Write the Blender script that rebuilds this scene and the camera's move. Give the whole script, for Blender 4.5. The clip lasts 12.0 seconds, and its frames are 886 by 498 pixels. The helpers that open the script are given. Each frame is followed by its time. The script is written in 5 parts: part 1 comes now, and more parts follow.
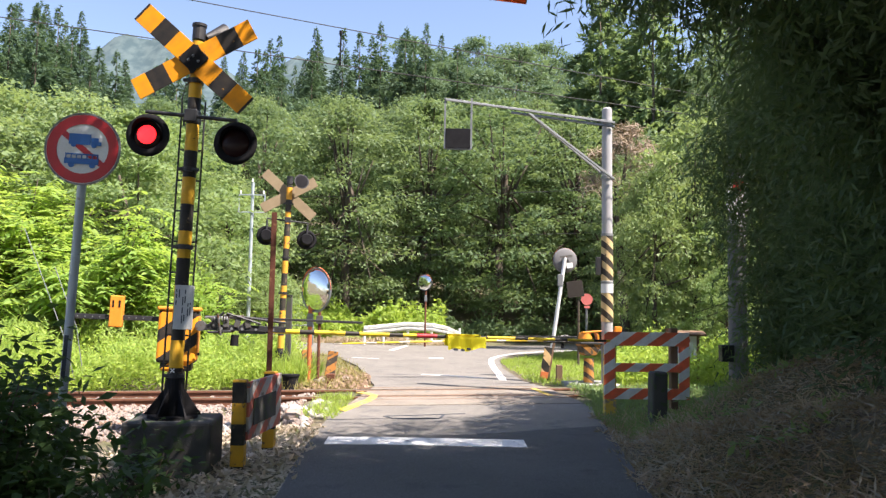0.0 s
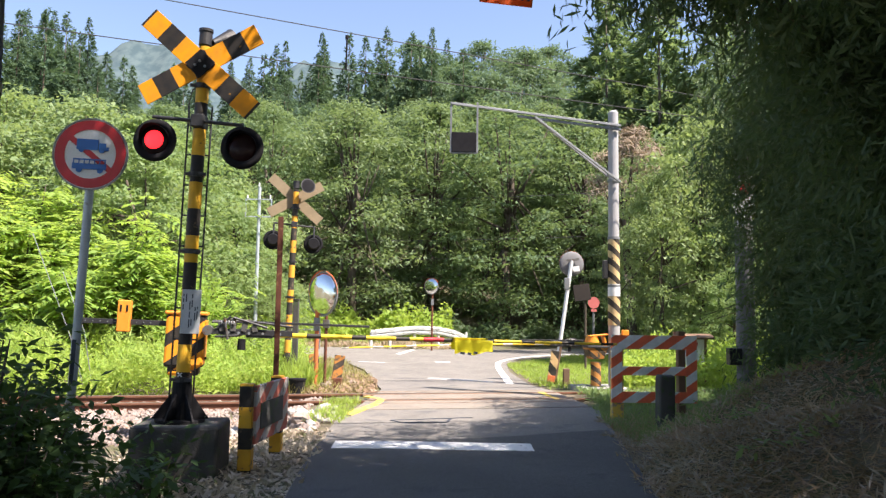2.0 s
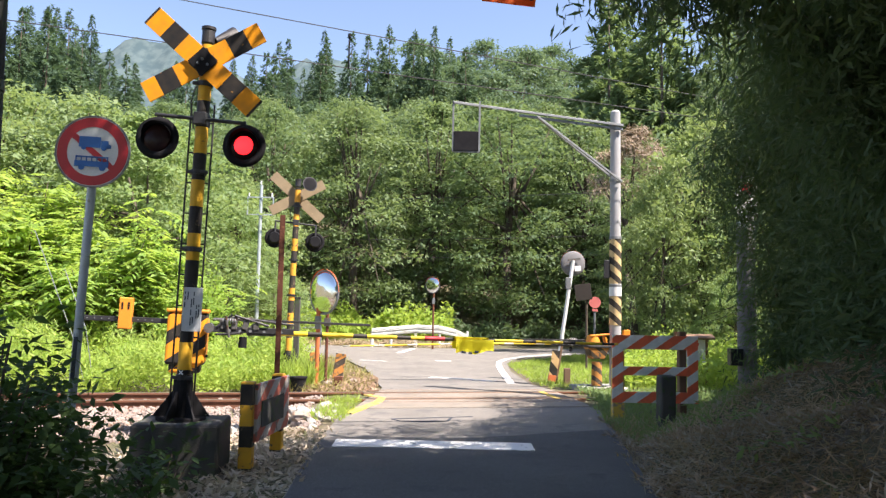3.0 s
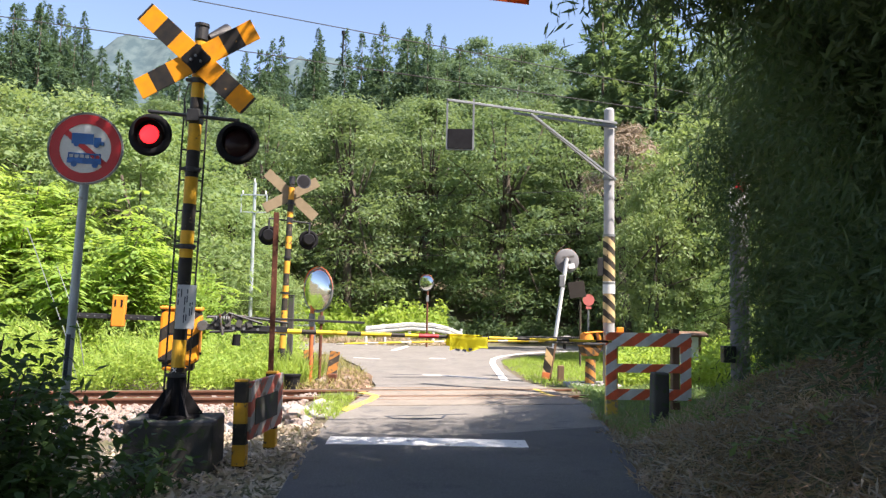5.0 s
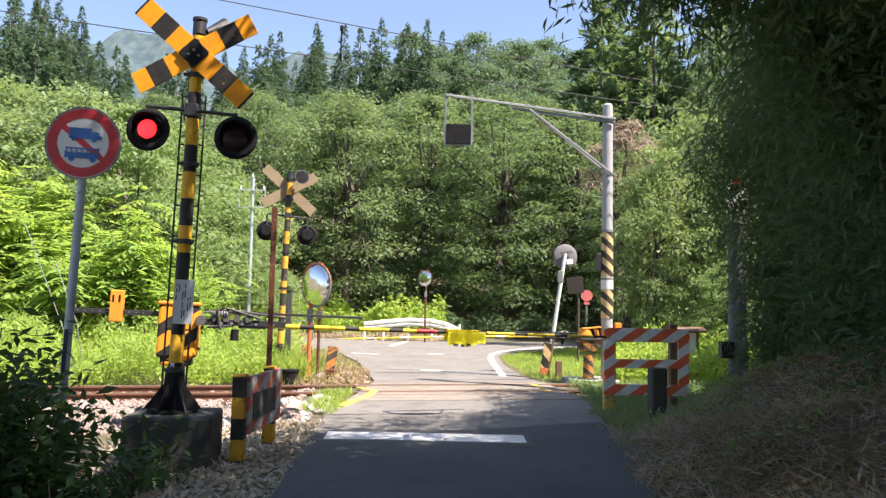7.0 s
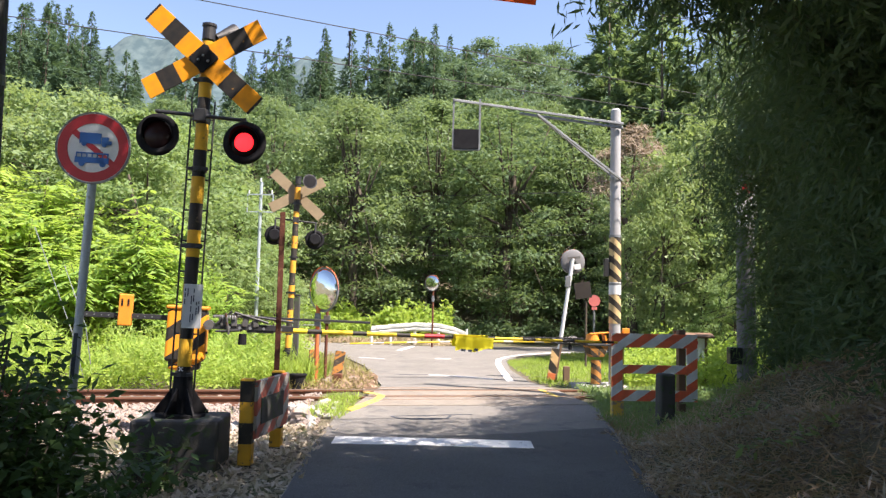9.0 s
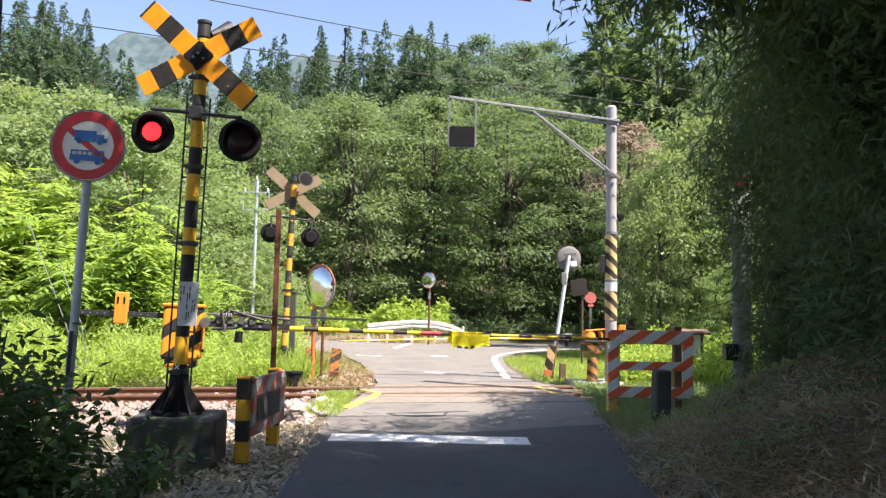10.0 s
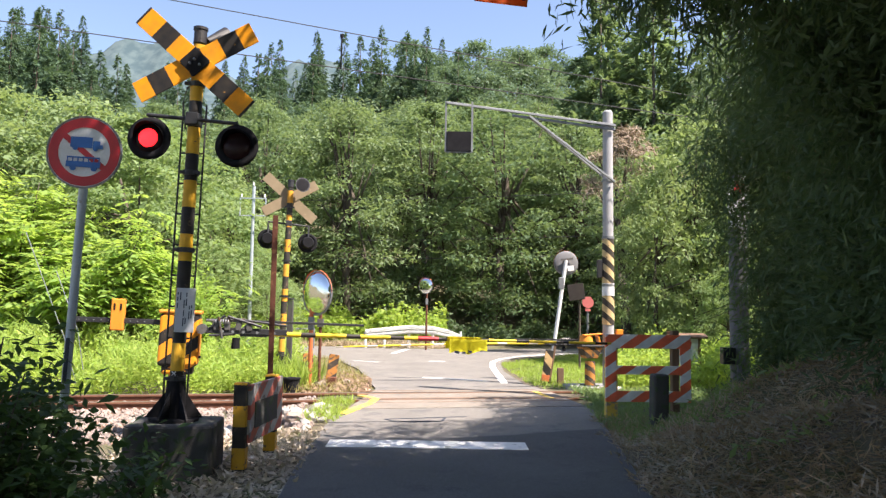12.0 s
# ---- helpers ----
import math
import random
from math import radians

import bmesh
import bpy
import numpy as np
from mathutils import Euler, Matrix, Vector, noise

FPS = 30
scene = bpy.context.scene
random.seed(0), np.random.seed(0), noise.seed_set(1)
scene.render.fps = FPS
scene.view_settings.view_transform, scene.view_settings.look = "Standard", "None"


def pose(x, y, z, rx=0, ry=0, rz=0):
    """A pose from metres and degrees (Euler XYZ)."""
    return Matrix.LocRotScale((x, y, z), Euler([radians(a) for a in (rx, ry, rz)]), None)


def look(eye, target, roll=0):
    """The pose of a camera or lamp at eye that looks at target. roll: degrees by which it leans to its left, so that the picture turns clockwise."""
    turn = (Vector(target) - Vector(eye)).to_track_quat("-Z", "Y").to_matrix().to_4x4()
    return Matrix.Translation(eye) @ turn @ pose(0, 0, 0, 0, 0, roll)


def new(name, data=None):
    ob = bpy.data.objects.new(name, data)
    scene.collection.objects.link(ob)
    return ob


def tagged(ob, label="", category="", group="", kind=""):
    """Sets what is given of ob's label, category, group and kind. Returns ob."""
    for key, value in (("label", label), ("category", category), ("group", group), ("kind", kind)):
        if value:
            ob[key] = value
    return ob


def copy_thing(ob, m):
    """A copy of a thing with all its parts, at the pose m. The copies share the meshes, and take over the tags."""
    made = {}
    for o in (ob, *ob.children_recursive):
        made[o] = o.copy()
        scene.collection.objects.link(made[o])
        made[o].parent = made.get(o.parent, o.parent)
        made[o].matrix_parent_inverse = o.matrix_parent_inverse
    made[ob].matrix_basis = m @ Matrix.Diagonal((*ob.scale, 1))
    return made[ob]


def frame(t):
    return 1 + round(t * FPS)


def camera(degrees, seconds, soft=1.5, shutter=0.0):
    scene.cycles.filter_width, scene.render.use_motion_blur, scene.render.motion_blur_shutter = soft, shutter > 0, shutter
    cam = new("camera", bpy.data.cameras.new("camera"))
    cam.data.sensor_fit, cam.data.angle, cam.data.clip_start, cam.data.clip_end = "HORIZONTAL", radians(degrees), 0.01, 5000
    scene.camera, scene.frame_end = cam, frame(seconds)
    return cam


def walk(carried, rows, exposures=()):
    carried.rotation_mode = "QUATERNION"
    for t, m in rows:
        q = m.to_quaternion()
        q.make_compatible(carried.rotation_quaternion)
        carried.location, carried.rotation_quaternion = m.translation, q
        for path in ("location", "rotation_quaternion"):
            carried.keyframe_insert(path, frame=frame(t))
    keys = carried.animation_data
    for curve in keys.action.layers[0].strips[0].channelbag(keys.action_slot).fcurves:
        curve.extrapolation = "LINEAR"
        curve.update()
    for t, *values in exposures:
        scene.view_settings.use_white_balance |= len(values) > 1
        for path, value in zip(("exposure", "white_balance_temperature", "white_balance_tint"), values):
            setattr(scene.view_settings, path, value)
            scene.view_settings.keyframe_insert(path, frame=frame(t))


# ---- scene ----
# ---- camera ----
EYE_ROWS = [
    (0.0, -0.570, 4.654, 0.967, 0.0003, -0.0007, 1.4003),
    (0.5, -0.631, 4.678, 0.926, 0.0007, -0.0032, 1.3998),
    (1.0, -0.675, 4.706, 0.815, 0.0028, -0.0017, 1.3997),
    (1.5, -0.264, 4.754, 0.749, 0.0027, -0.0011, 1.4008),
    (2.0, -0.079, 4.935, 0.827, 0.0022, -0.0016, 1.3983),
    (2.5, 0.000, 5.008, 1.000, 0.0000, -0.0000, 1.4000),
    (3.0, 0.026, 4.845, 1.130, 0.0006, -0.0019, 1.4011),
    (5.0, -0.432, 4.685, 1.096, -0.0001, -0.0030, 1.3977),
    (5.5, -0.417, 4.584, 1.120, -0.0048, -0.0046, 1.3965),
    (6.0, -0.455, 4.416, 1.076, -0.0007, 0.0019, 1.3930),
    (6.5, -0.520, 4.324, 1.037, 0.0021, -0.0006, 1.3948),
    (7.0, -0.564, 4.361, 1.147, 0.0007, -0.0005, 1.3936),
    (9.0, -0.009, 4.696, 1.319, -0.0038, -0.0045, 1.3972),
    (9.5, -0.130, 4.571, 1.291, -0.0028, -0.0047, 1.3955),
    (10.0, -0.287, 4.508, 1.155, -0.0015, -0.0061, 1.3938),
    (10.5, -0.514, 4.555, 1.065, -0.0011, -0.0053, 1.3961),
    (11.0, -0.622, 4.464, 0.871, 0.0027, -0.0054, 1.3951),
    (11.5, -0.577, 4.543, 0.807, 0.0014, -0.0050, 1.3961),
    (12.0, -0.497, 4.908, 0.885, -0.0010, -0.0038, 1.3920),
]


def hand_pose(yaw, pitch, roll, x, y, z):
    y0, p0 = radians(yaw), radians(pitch)
    ahead = Vector((-math.sin(y0) * math.cos(p0), math.cos(y0) * math.cos(p0), math.sin(p0)))
    eye = Vector((x, y, z))
    return look(eye, eye + ahead * 10, roll)


cam = camera(60, 12.0, soft=1.35)
walk(cam, [(r[0], hand_pose(*r[1:])) for r in EYE_ROWS], exposures=[(0, 1.50, 6800, 18), (12, 1.50, 6800, 18)])

# ---- light ----
SUN_DIR = Vector((0.48, -0.27, 0.83)).normalized()
world = bpy.data.worlds.new("sky")
scene.world = world
world.use_nodes = True
wn = world.node_tree
sky = wn.nodes.new("ShaderNodeTexSky")
sky.sky_type = "NISHITA"
sky.sun_disc = False
sky.sun_elevation = math.asin(SUN_DIR.z)
sky.sun_rotation = math.atan2(SUN_DIR.x, SUN_DIR.y)
sky.altitude = 400
sky.air_density, sky.dust_density, sky.ozone_density = 1.0, 1.2, 1.2
wn.links.new(sky.outputs[0], wn.nodes["Background"].inputs[0])
wn.nodes["Background"].inputs[1].default_value = 0.100
sun = new("sun", bpy.data.lights.new("sun", "SUN"))
sun.data.energy, sun.data.angle, sun.data.color = 5.0, radians(0.53), (1.0, 0.95, 0.86)
sun.matrix_world = look(SUN_DIR * 60, (0, 0, 0))


# ---- materials ----
def nodes_of(name):
    m = bpy.data.materials.new(name)
    m.use_nodes = True
    nt = m.node_tree
    return m, nt, nt.nodes, nt.links, nt.nodes["Principled BSDF"]


def mixed(nt, fac, a, b):
    n = nt.nodes.new("ShaderNodeMix")
    n.data_type = "RGBA"
    for k, v in ((0, fac), (6, a), (7, b)):
        if isinstance(v, (tuple, float, int)):
            n.inputs[k].default_value = (*v, 1) if isinstance(v, tuple) else v
        else:
            nt.links.new(v, n.inputs[k])
    return n.outputs[2]


def noise_of(nt, scale, lo=0.35, hi=0.65, detail=6, stretch=None):
    tc = nt.nodes.new("ShaderNodeTexCoord")
    out = tc.outputs["Object"]
    if stretch:
        mp = nt.nodes.new("ShaderNodeMapping")
        mp.inputs["Scale"].default_value = stretch
        nt.links.new(out, mp.inputs[0])
        out = mp.outputs[0]
    t = nt.nodes.new("ShaderNodeTexNoise")
    t.inputs["Scale"].default_value, t.inputs["Detail"].default_value = scale, detail
    nt.links.new(out, t.inputs["Vector"])
    r = nt.nodes.new("ShaderNodeMapRange")
    r.inputs[1].default_value, r.inputs[2].default_value = lo, hi
    nt.links.new(t.outputs[0], r.inputs[0])
    return r.outputs[0]


def bumped(nt, bsdf, fac, strength, dist=0.01):
    b = nt.nodes.new("ShaderNodeBump")
    b.inputs["Strength"].default_value, b.inputs["Distance"].default_value = strength, dist
    nt.links.new(fac, b.inputs["Height"])
    nt.links.new(b.outputs[0], bsdf.inputs["Normal"])


def surface(name, c1, c2, rough=0.6, metal=0.0, big=2.0, fine=40.0, bump=0.2, wear=None, wear_lo=0.58, stretch=None, fleck=None):
    """Two-scale painted or mineral surface; wear: a third colour in worn patches."""
    m, nt, n, l, b = nodes_of(name)
    col = mixed(nt, noise_of(nt, big, stretch=stretch), c1, c2)
    f = noise_of(nt, fine, 0.3, 0.7)
    dark = tuple(v * 0.72 for v in c1)
    g = n.new("ShaderNodeMath")
    g.operation = "MULTIPLY"
    g.inputs[1].default_value = 0.45
    l.new(f, g.inputs[0])
    col = mixed(nt, g.outputs[0], col, dark)
    if wear:
        col = mixed(nt, noise_of(nt, big * 3.1, wear_lo, wear_lo + 0.06, 8, stretch), col, wear)
    if fleck:
        col = mixed(nt, noise_of(nt, fine * 0.55, 0.60, 0.66, 3), col, fleck)
        col = mixed(nt, noise_of(nt, fine * 0.41, 0.62, 0.68, 3), col, tuple(v * 0.4 for v in c1))
    l.new(col, b.inputs["Base Color"])
    b.inputs["Roughness"].default_value, b.inputs["Metallic"].default_value = rough, metal
    bumped(nt, b, f, bump, 0.004)
    return m


def striped(name, c1, c2, axis, period, duty=0.5, shift=0.0, rough=0.5, wear=(0.12, 0.09, 0.06), wear_lo=0.62):
    """Paint in bands across a direction, worn and dusty."""
    m, nt, n, l, b = nodes_of(name)
    tc = n.new("ShaderNodeTexCoord")
    d = n.new("ShaderNodeVectorMath")
    d.operation = "DOT_PRODUCT"
    d.inputs[1].default_value = [v / period for v in axis]
    l.new(tc.outputs["Object"], d.inputs[0])
    a = n.new("ShaderNodeMath")
    a.operation, a.inputs[1].default_value = "ADD", shift + 50.0
    l.new(d.outputs["Value"], a.inputs[0])
    fr = n.new("ShaderNodeMath")
    fr.operation = "FRACT"
    l.new(a.outputs[0], fr.inputs[0])
    gt = n.new("ShaderNodeMath")
    gt.operation, gt.inputs[1].default_value = "GREATER_THAN", duty
    l.new(fr.outputs[0], gt.inputs[0])
    col = mixed(nt, gt.outputs[0], c1, c2)
    f = noise_of(nt, 9.0, 0.35, 0.75)
    g = n.new("ShaderNodeMath")
    g.operation, g.inputs[1].default_value = "MULTIPLY", 0.28
    l.new(f, g.inputs[0])
    col = mixed(nt, g.outputs[0], col, (0.11, 0.085, 0.055))
    col = mixed(nt, noise_of(nt, 14.0, wear_lo, wear_lo + 0.05, 8), col, wear)
    l.new(col, b.inputs["Base Color"])
    b.inputs["Roughness"].default_value = rough
    b.inputs["Specular IOR Level"].default_value = 0.2
    bumped(nt, b, noise_of(nt, 60.0, 0.3, 0.7), 0.15, 0.003)
    return m


def leafy(name, c1, c2, c3=None, see=0.4, rough=0.55, gloss=0.2):
    """Leaves: colour varies leaf by leaf and patch by patch; light comes through them."""
    m, nt, n, l, b = nodes_of(name)
    geo = n.new("ShaderNodeNewGeometry")
    col = mixed(nt, geo.outputs["Random Per Island"], c1, c2)
    col = mixed(nt, noise_of(nt, 0.55, 0.4, 0.7, 3), col, c3 or c2)
    info = n.new("ShaderNodeObjectInfo")
    vary = n.new("ShaderNodeMath")
    vary.operation, vary.inputs[1].default_value = "MULTIPLY", 0.55
    l.new(info.outputs["Random"], vary.inputs[0])
    col = mixed(nt, vary.outputs[0], col, tuple(v * s for v, s in zip(c1, (0.72, 0.84, 1.0))))
    l.new(col, b.inputs["Base Color"])
    b.inputs["Roughness"].default_value = rough
    b.inputs["Specular IOR Level"].default_value = gloss
    tr = n.new("ShaderNodeBsdfTranslucent")
    l.new(mixed(nt, 0.5, col, tuple(min(1, v * s) for v, s in zip(c2, (1.5, 1.6, 0.7)))), tr.inputs["Color"])
    mx = n.new("ShaderNodeMixShader")
    mx.inputs[0].default_value = see
    l.new(b.outputs[0], mx.inputs[1])
    l.new(tr.outputs[0], mx.inputs[2])
    l.new(mx.outputs[0], n["Material Output"].inputs["Surface"])
    return m


def glowing(name, col, strength):
    m, nt, n, l, b = nodes_of(name)
    b.inputs["Base Color"].default_value = (*col, 1)
    b.inputs["Emission Color"].default_value = (*col, 1)
    b.inputs["Emission Strength"].default_value = strength
    return m


M = {
    "asphalt": surface("asphalt", (0.168, 0.155, 0.139), (0.222, 0.205, 0.184), 0.85, 0, 0.9, 110, 0.8, (0.125, 0.12, 0.115), 0.58, None, (0.34, 0.33, 0.31)),
    # Asphalt darkened to carry the tree shade on the near road.
    "shaded_asphalt": surface("shade_dark_asphalt", (0.086, 0.083, 0.080), (0.118, 0.113, 0.108), 0.85, 0, 0.8, 120, 0.8, (0.072, 0.070, 0.070), 0.58, None, (0.17, 0.165, 0.16)),
    "groove": surface("flangeway_groove", (0.10, 0.065, 0.045), (0.07, 0.048, 0.036), 0.95, 0, 4, 60, 0.4),
    "rusty_plate": surface("rust_stained_strip", (0.30, 0.19, 0.125), (0.22, 0.14, 0.095), 0.85, 0, 3, 60, 0.4),
    # Timber kept near black so the brown board looks shaded in full sun.
    "shaded_wood": surface("shaded_timber", (0.026, 0.019, 0.015), (0.018, 0.013, 0.011), 0.9, 0, 3, 40, 0.3),
    "faded_red": surface("faded_red", (0.62, 0.17, 0.15), (0.55, 0.14, 0.13), 0.6, 0, 4, 60, 0.05),
    "patch": surface("asphalt_patch", (0.218, 0.185, 0.150), (0.262, 0.225, 0.186), 0.85, 0, 1.3, 110, 0.8, (0.15, 0.14, 0.125), 0.58, None, (0.36, 0.34, 0.31)),
    "line": surface("road_paint", (0.78, 0.78, 0.76), (0.66, 0.66, 0.63), 0.7, 0, 3, 90, 0.3, (0.3, 0.3, 0.29), 0.6),
    "yellow_line": surface("yellow_road_paint", (0.75, 0.52, 0.08), (0.62, 0.43, 0.08), 0.7, 0, 4, 90, 0.3, (0.3, 0.25, 0.18), 0.55),
    "ground": None,
    "concrete": surface("concrete", (0.42, 0.41, 0.39), (0.33, 0.32, 0.30), 0.85, 0, 1.5, 60, 0.4, (0.22, 0.21, 0.19), 0.62),
    # Old mossy concrete, its base lowered to put the signal block's shade into colour.
    "shaded_old_concrete": surface("shaded_old_concrete", (0.075, 0.072, 0.068), (0.045, 0.045, 0.042), 0.9, 0, 3, 50, 0.6, (0.05, 0.07, 0.035), 0.55),
    "pole_concrete": surface("pole_concrete", (0.38, 0.38, 0.385), (0.31, 0.31, 0.315), 0.8, 0, 0.8, 70, 0.25, (0.33, 0.33, 0.32), 0.64, (1, 1, 0.15)),
    # Pole concrete toned down to hold the bamboo's shade; mirror backs reuse it.
    "shaded_pole": surface("shaded_pole_concrete", (0.17, 0.17, 0.175), (0.12, 0.12, 0.125), 0.8, 0, 0.8, 70, 0.25, (0.2, 0.21, 0.19), 0.6, (1, 1, 0.15)),
    "galv": surface("galvanised_steel", (0.24, 0.255, 0.26), (0.18, 0.19, 0.20), 0.55, 0.4, 3, 80, 0.1),
    "sign_pole": surface("sign_pole_steel", (0.42, 0.47, 0.50), (0.35, 0.40, 0.43), 0.5, 0.3, 4, 80, 0.1, (0.25, 0.24, 0.2), 0.66),
    "dark_steel": surface("dark_painted_steel", (0.025, 0.025, 0.028), (0.04, 0.04, 0.042), 0.5, 0.2, 5, 80, 0.2, (0.10, 0.07, 0.05), 0.66),
    "grey_steel": surface("grey_steel", (0.17, 0.165, 0.16), (0.11, 0.105, 0.1), 0.5, 0.5, 6, 80, 0.2, (0.14, 0.07, 0.04), 0.58),
    "black": surface("black_paint", (0.012, 0.012, 0.014), (0.02, 0.02, 0.022), 0.8, 0, 6, 90, 0.1),
    "rust": surface("rusted_steel", (0.16, 0.055, 0.03), (0.10, 0.035, 0.022), 0.85, 0.2, 4, 60, 0.5, (0.22, 0.10, 0.05), 0.56),
    "rail": surface("rail_steel", (0.22, 0.10, 0.06), (0.15, 0.07, 0.045), 0.75, 0.3, 3, 60, 0.3),
    "rail_top": surface("rail_running_surface", (0.42, 0.38, 0.35), (0.34, 0.28, 0.24), 0.35, 0.8, 3, 60, 0.1),
    "orange": surface("orange_machine_paint", (0.85, 0.30, 0.03), (0.76, 0.25, 0.025), 0.45, 0, 3, 70, 0.1, (0.35, 0.14, 0.05), 0.68),
    "orange_pole": surface("faded_orange_paint", (0.62, 0.17, 0.05), (0.48, 0.12, 0.04), 0.6, 0, 4, 70, 0.2, (0.2, 0.07, 0.04), 0.6),
    "white_steel": surface("white_painted_steel", (0.74, 0.75, 0.75), (0.62, 0.63, 0.63), 0.5, 0, 2, 60, 0.1, (0.38, 0.33, 0.27), 0.68),
    "sign_white": surface("sign_white", (0.74, 0.75, 0.75), (0.68, 0.69, 0.69), 0.45, 0, 3, 70, 0.05),
    "sign_red": surface("sign_red", (0.52, 0.022, 0.03), (0.45, 0.02, 0.03), 0.45, 0, 4, 70, 0.05),
    "sign_blue": surface("sign_blue", (0.02, 0.14, 0.45), (0.02, 0.12, 0.38), 0.45, 0, 4, 70, 0.05),
    "plate": surface("notice_plate", (0.55, 0.57, 0.58), (0.46, 0.48, 0.5), 0.5, 0, 4, 60, 0.05, (0.35, 0.34, 0.32), 0.66),
    "ink": surface("ink", (0.05, 0.06, 0.08), (0.07, 0.08, 0.1), 0.6, 0, 10, 90, 0.0),
    "yellow_cloth": leafy("yellow_cloth", (0.72, 0.66, 0.05), (0.68, 0.60, 0.045), (0.62, 0.54, 0.035), 0.4, 0.8, 0.1),
    "wood": surface("weathered_timber", (0.20, 0.12, 0.07), (0.13, 0.08, 0.05), 0.85, 0, 3, 40, 0.4, None, 0.6, (1, 1, 0.1)),
    "bark": surface("bark", (0.09, 0.07, 0.05), (0.06, 0.048, 0.038), 0.95, 0, 2, 30, 0.8, None, 0.6, (1, 1, 0.2)),
    "culm": surface("bamboo_culm", (0.09, 0.12, 0.04), (0.14, 0.13, 0.06), 0.5, 0, 2, 40, 0.1),
    "soil": surface("dry_soil", (0.23, 0.15, 0.095), (0.15, 0.10, 0.065), 0.95, 0, 4, 50, 0.8, (0.30, 0.21, 0.14), 0.56),
    "stone": surface("ballast_stone", (0.32, 0.265, 0.235), (0.22, 0.18, 0.16), 0.9, 0, 5, 60, 0.5, (0.26, 0.17, 0.12), 0.55),
    "wire": surface("cable", (0.05, 0.05, 0.05), (0.07, 0.07, 0.07), 0.6, 0, 3, 40, 0.0),
    "x_bands": striped("amber_black_bands", (0.86, 0.33, 0.012), (0.02, 0.02, 0.022), (1, 0, 0), 0.37, 0.5, 0.75, 0.45, wear=(0.45, 0.22, 0.05), wear_lo=0.7),
    "pole_bands": striped("yellow_black_pole_bands", (0.72, 0.40, 0.03), (0.02, 0.02, 0.022), (0, 0, 1), 0.50, 0.5, 0.1, 0.5, wear_lo=0.66),
    "far_bands": striped("faded_yellow_black_bands", (0.74, 0.35, 0.04), (0.035, 0.033, 0.03), (0, 0, 1), 0.50, 0.5, 0.1, 0.6, wear_lo=0.6),
    "hazard": striped("orange_black_hazard", (0.86, 0.32, 0.02), (0.02, 0.02, 0.022), (-0.75, 0, 1), 0.34, 0.55, 0.3, 0.5, wear_lo=0.68),
    "hazard_dull": striped("faded_orange_black_hazard", (0.46, 0.20, 0.05), (0.05, 0.042, 0.035), (-0.75, 0, 1), 0.30, 0.55, 0.3, 0.7, wear_lo=0.56),
    "hazard_pale": striped("tan_black_hazard", (0.62, 0.42, 0.20), (0.03, 0.03, 0.028), (0.9, 0, 1), 0.42, 0.5, 0.0, 0.6, wear_lo=0.64),
    "wrap": striped("pole_wrap_bands", (0.60, 0.44, 0.22), (0.04, 0.035, 0.03), (0.9, 0, 1), 0.27, 0.5, 0.0, 0.6, wear_lo=0.64),
    "red_white": striped("red_white_board", (0.86, 0.17, 0.08), (0.74, 0.77, 0.76), (-0.7, 0, 1), 0.28, 0.5, 0.0, 0.45, wear=(0.5, 0.45, 0.42), wear_lo=0.72),
    "fence_board": striped("faded_red_white_board", (0.55, 0.15, 0.11), (0.45, 0.42, 0.40), (0, -0.6, 1), 0.26, 0.5, 0.0, 0.7, wear=(0.2, 0.17, 0.15), wear_lo=0.58),
    "fence_post": striped("yellow_black_post", (0.66, 0.35, 0.03), (0.02, 0.02, 0.02), (0, 0, 1), 0.37, 0.5, 0.0, 0.5, wear_lo=0.6),
    "arm_bands": striped("barrier_arm_bands", (0.80, 0.58, 0.04), (0.035, 0.033, 0.03), (1, 0, 0), 0.55, 0.68, 0.1, 0.45, wear_lo=0.74),
    "far_arm": striped("far_barrier_arm", (0.82, 0.60, 0.05), (0.70, 0.66, 0.55), (1, 0, 0), 0.9, 0.7, 0.1, 0.45, wear_lo=0.74),
    "red_lens": glowing("lit_red_lens", (1.0, 0.016, 0.02), 1.5),
    "dead_lens": surface("dark_lens", (0.03, 0.012, 0.012), (0.02, 0.01, 0.012), 0.2, 0, 6, 60, 0.0),
    "banner": leafy("orange_banner", (0.95, 0.20, 0.05), (0.92, 0.18, 0.05), None, 0.55),
    "leaf_bright": leafy("bright_leaves", (0.204, 0.330, 0.072), (0.408, 0.496, 0.143), (0.276, 0.389, 0.091), 0.5),
    "leaf_light": leafy("pale_green_leaves", (0.145, 0.215, 0.085), (0.30, 0.36, 0.18), (0.20, 0.27, 0.12), 0.42),
    "leaf_soft": leafy("soft_green_leaves", (0.144, 0.224, 0.078), (0.282, 0.351, 0.164), (0.196, 0.270, 0.113), 0.45),
    "chips": leafy("pale_leaf_chips", (0.40, 0.325, 0.255), (0.72, 0.62, 0.51), (0.24, 0.185, 0.14), 0.15),
    "straw": leafy("straw", (0.40, 0.29, 0.19), (0.70, 0.56, 0.41), (0.30, 0.205, 0.14), 0.2),
    "leaf_weed": leafy("weed_leaves", (0.236, 0.356, 0.061), (0.448, 0.529, 0.132), (0.354, 0.425, 0.099), 0.45),
    "leaf_mid": leafy("woodland_leaves", (0.105, 0.168, 0.075), (0.215, 0.275, 0.148), (0.148, 0.206, 0.102), 0.42),
    # The bluish tint of these leaves stands in for haze over the hill.
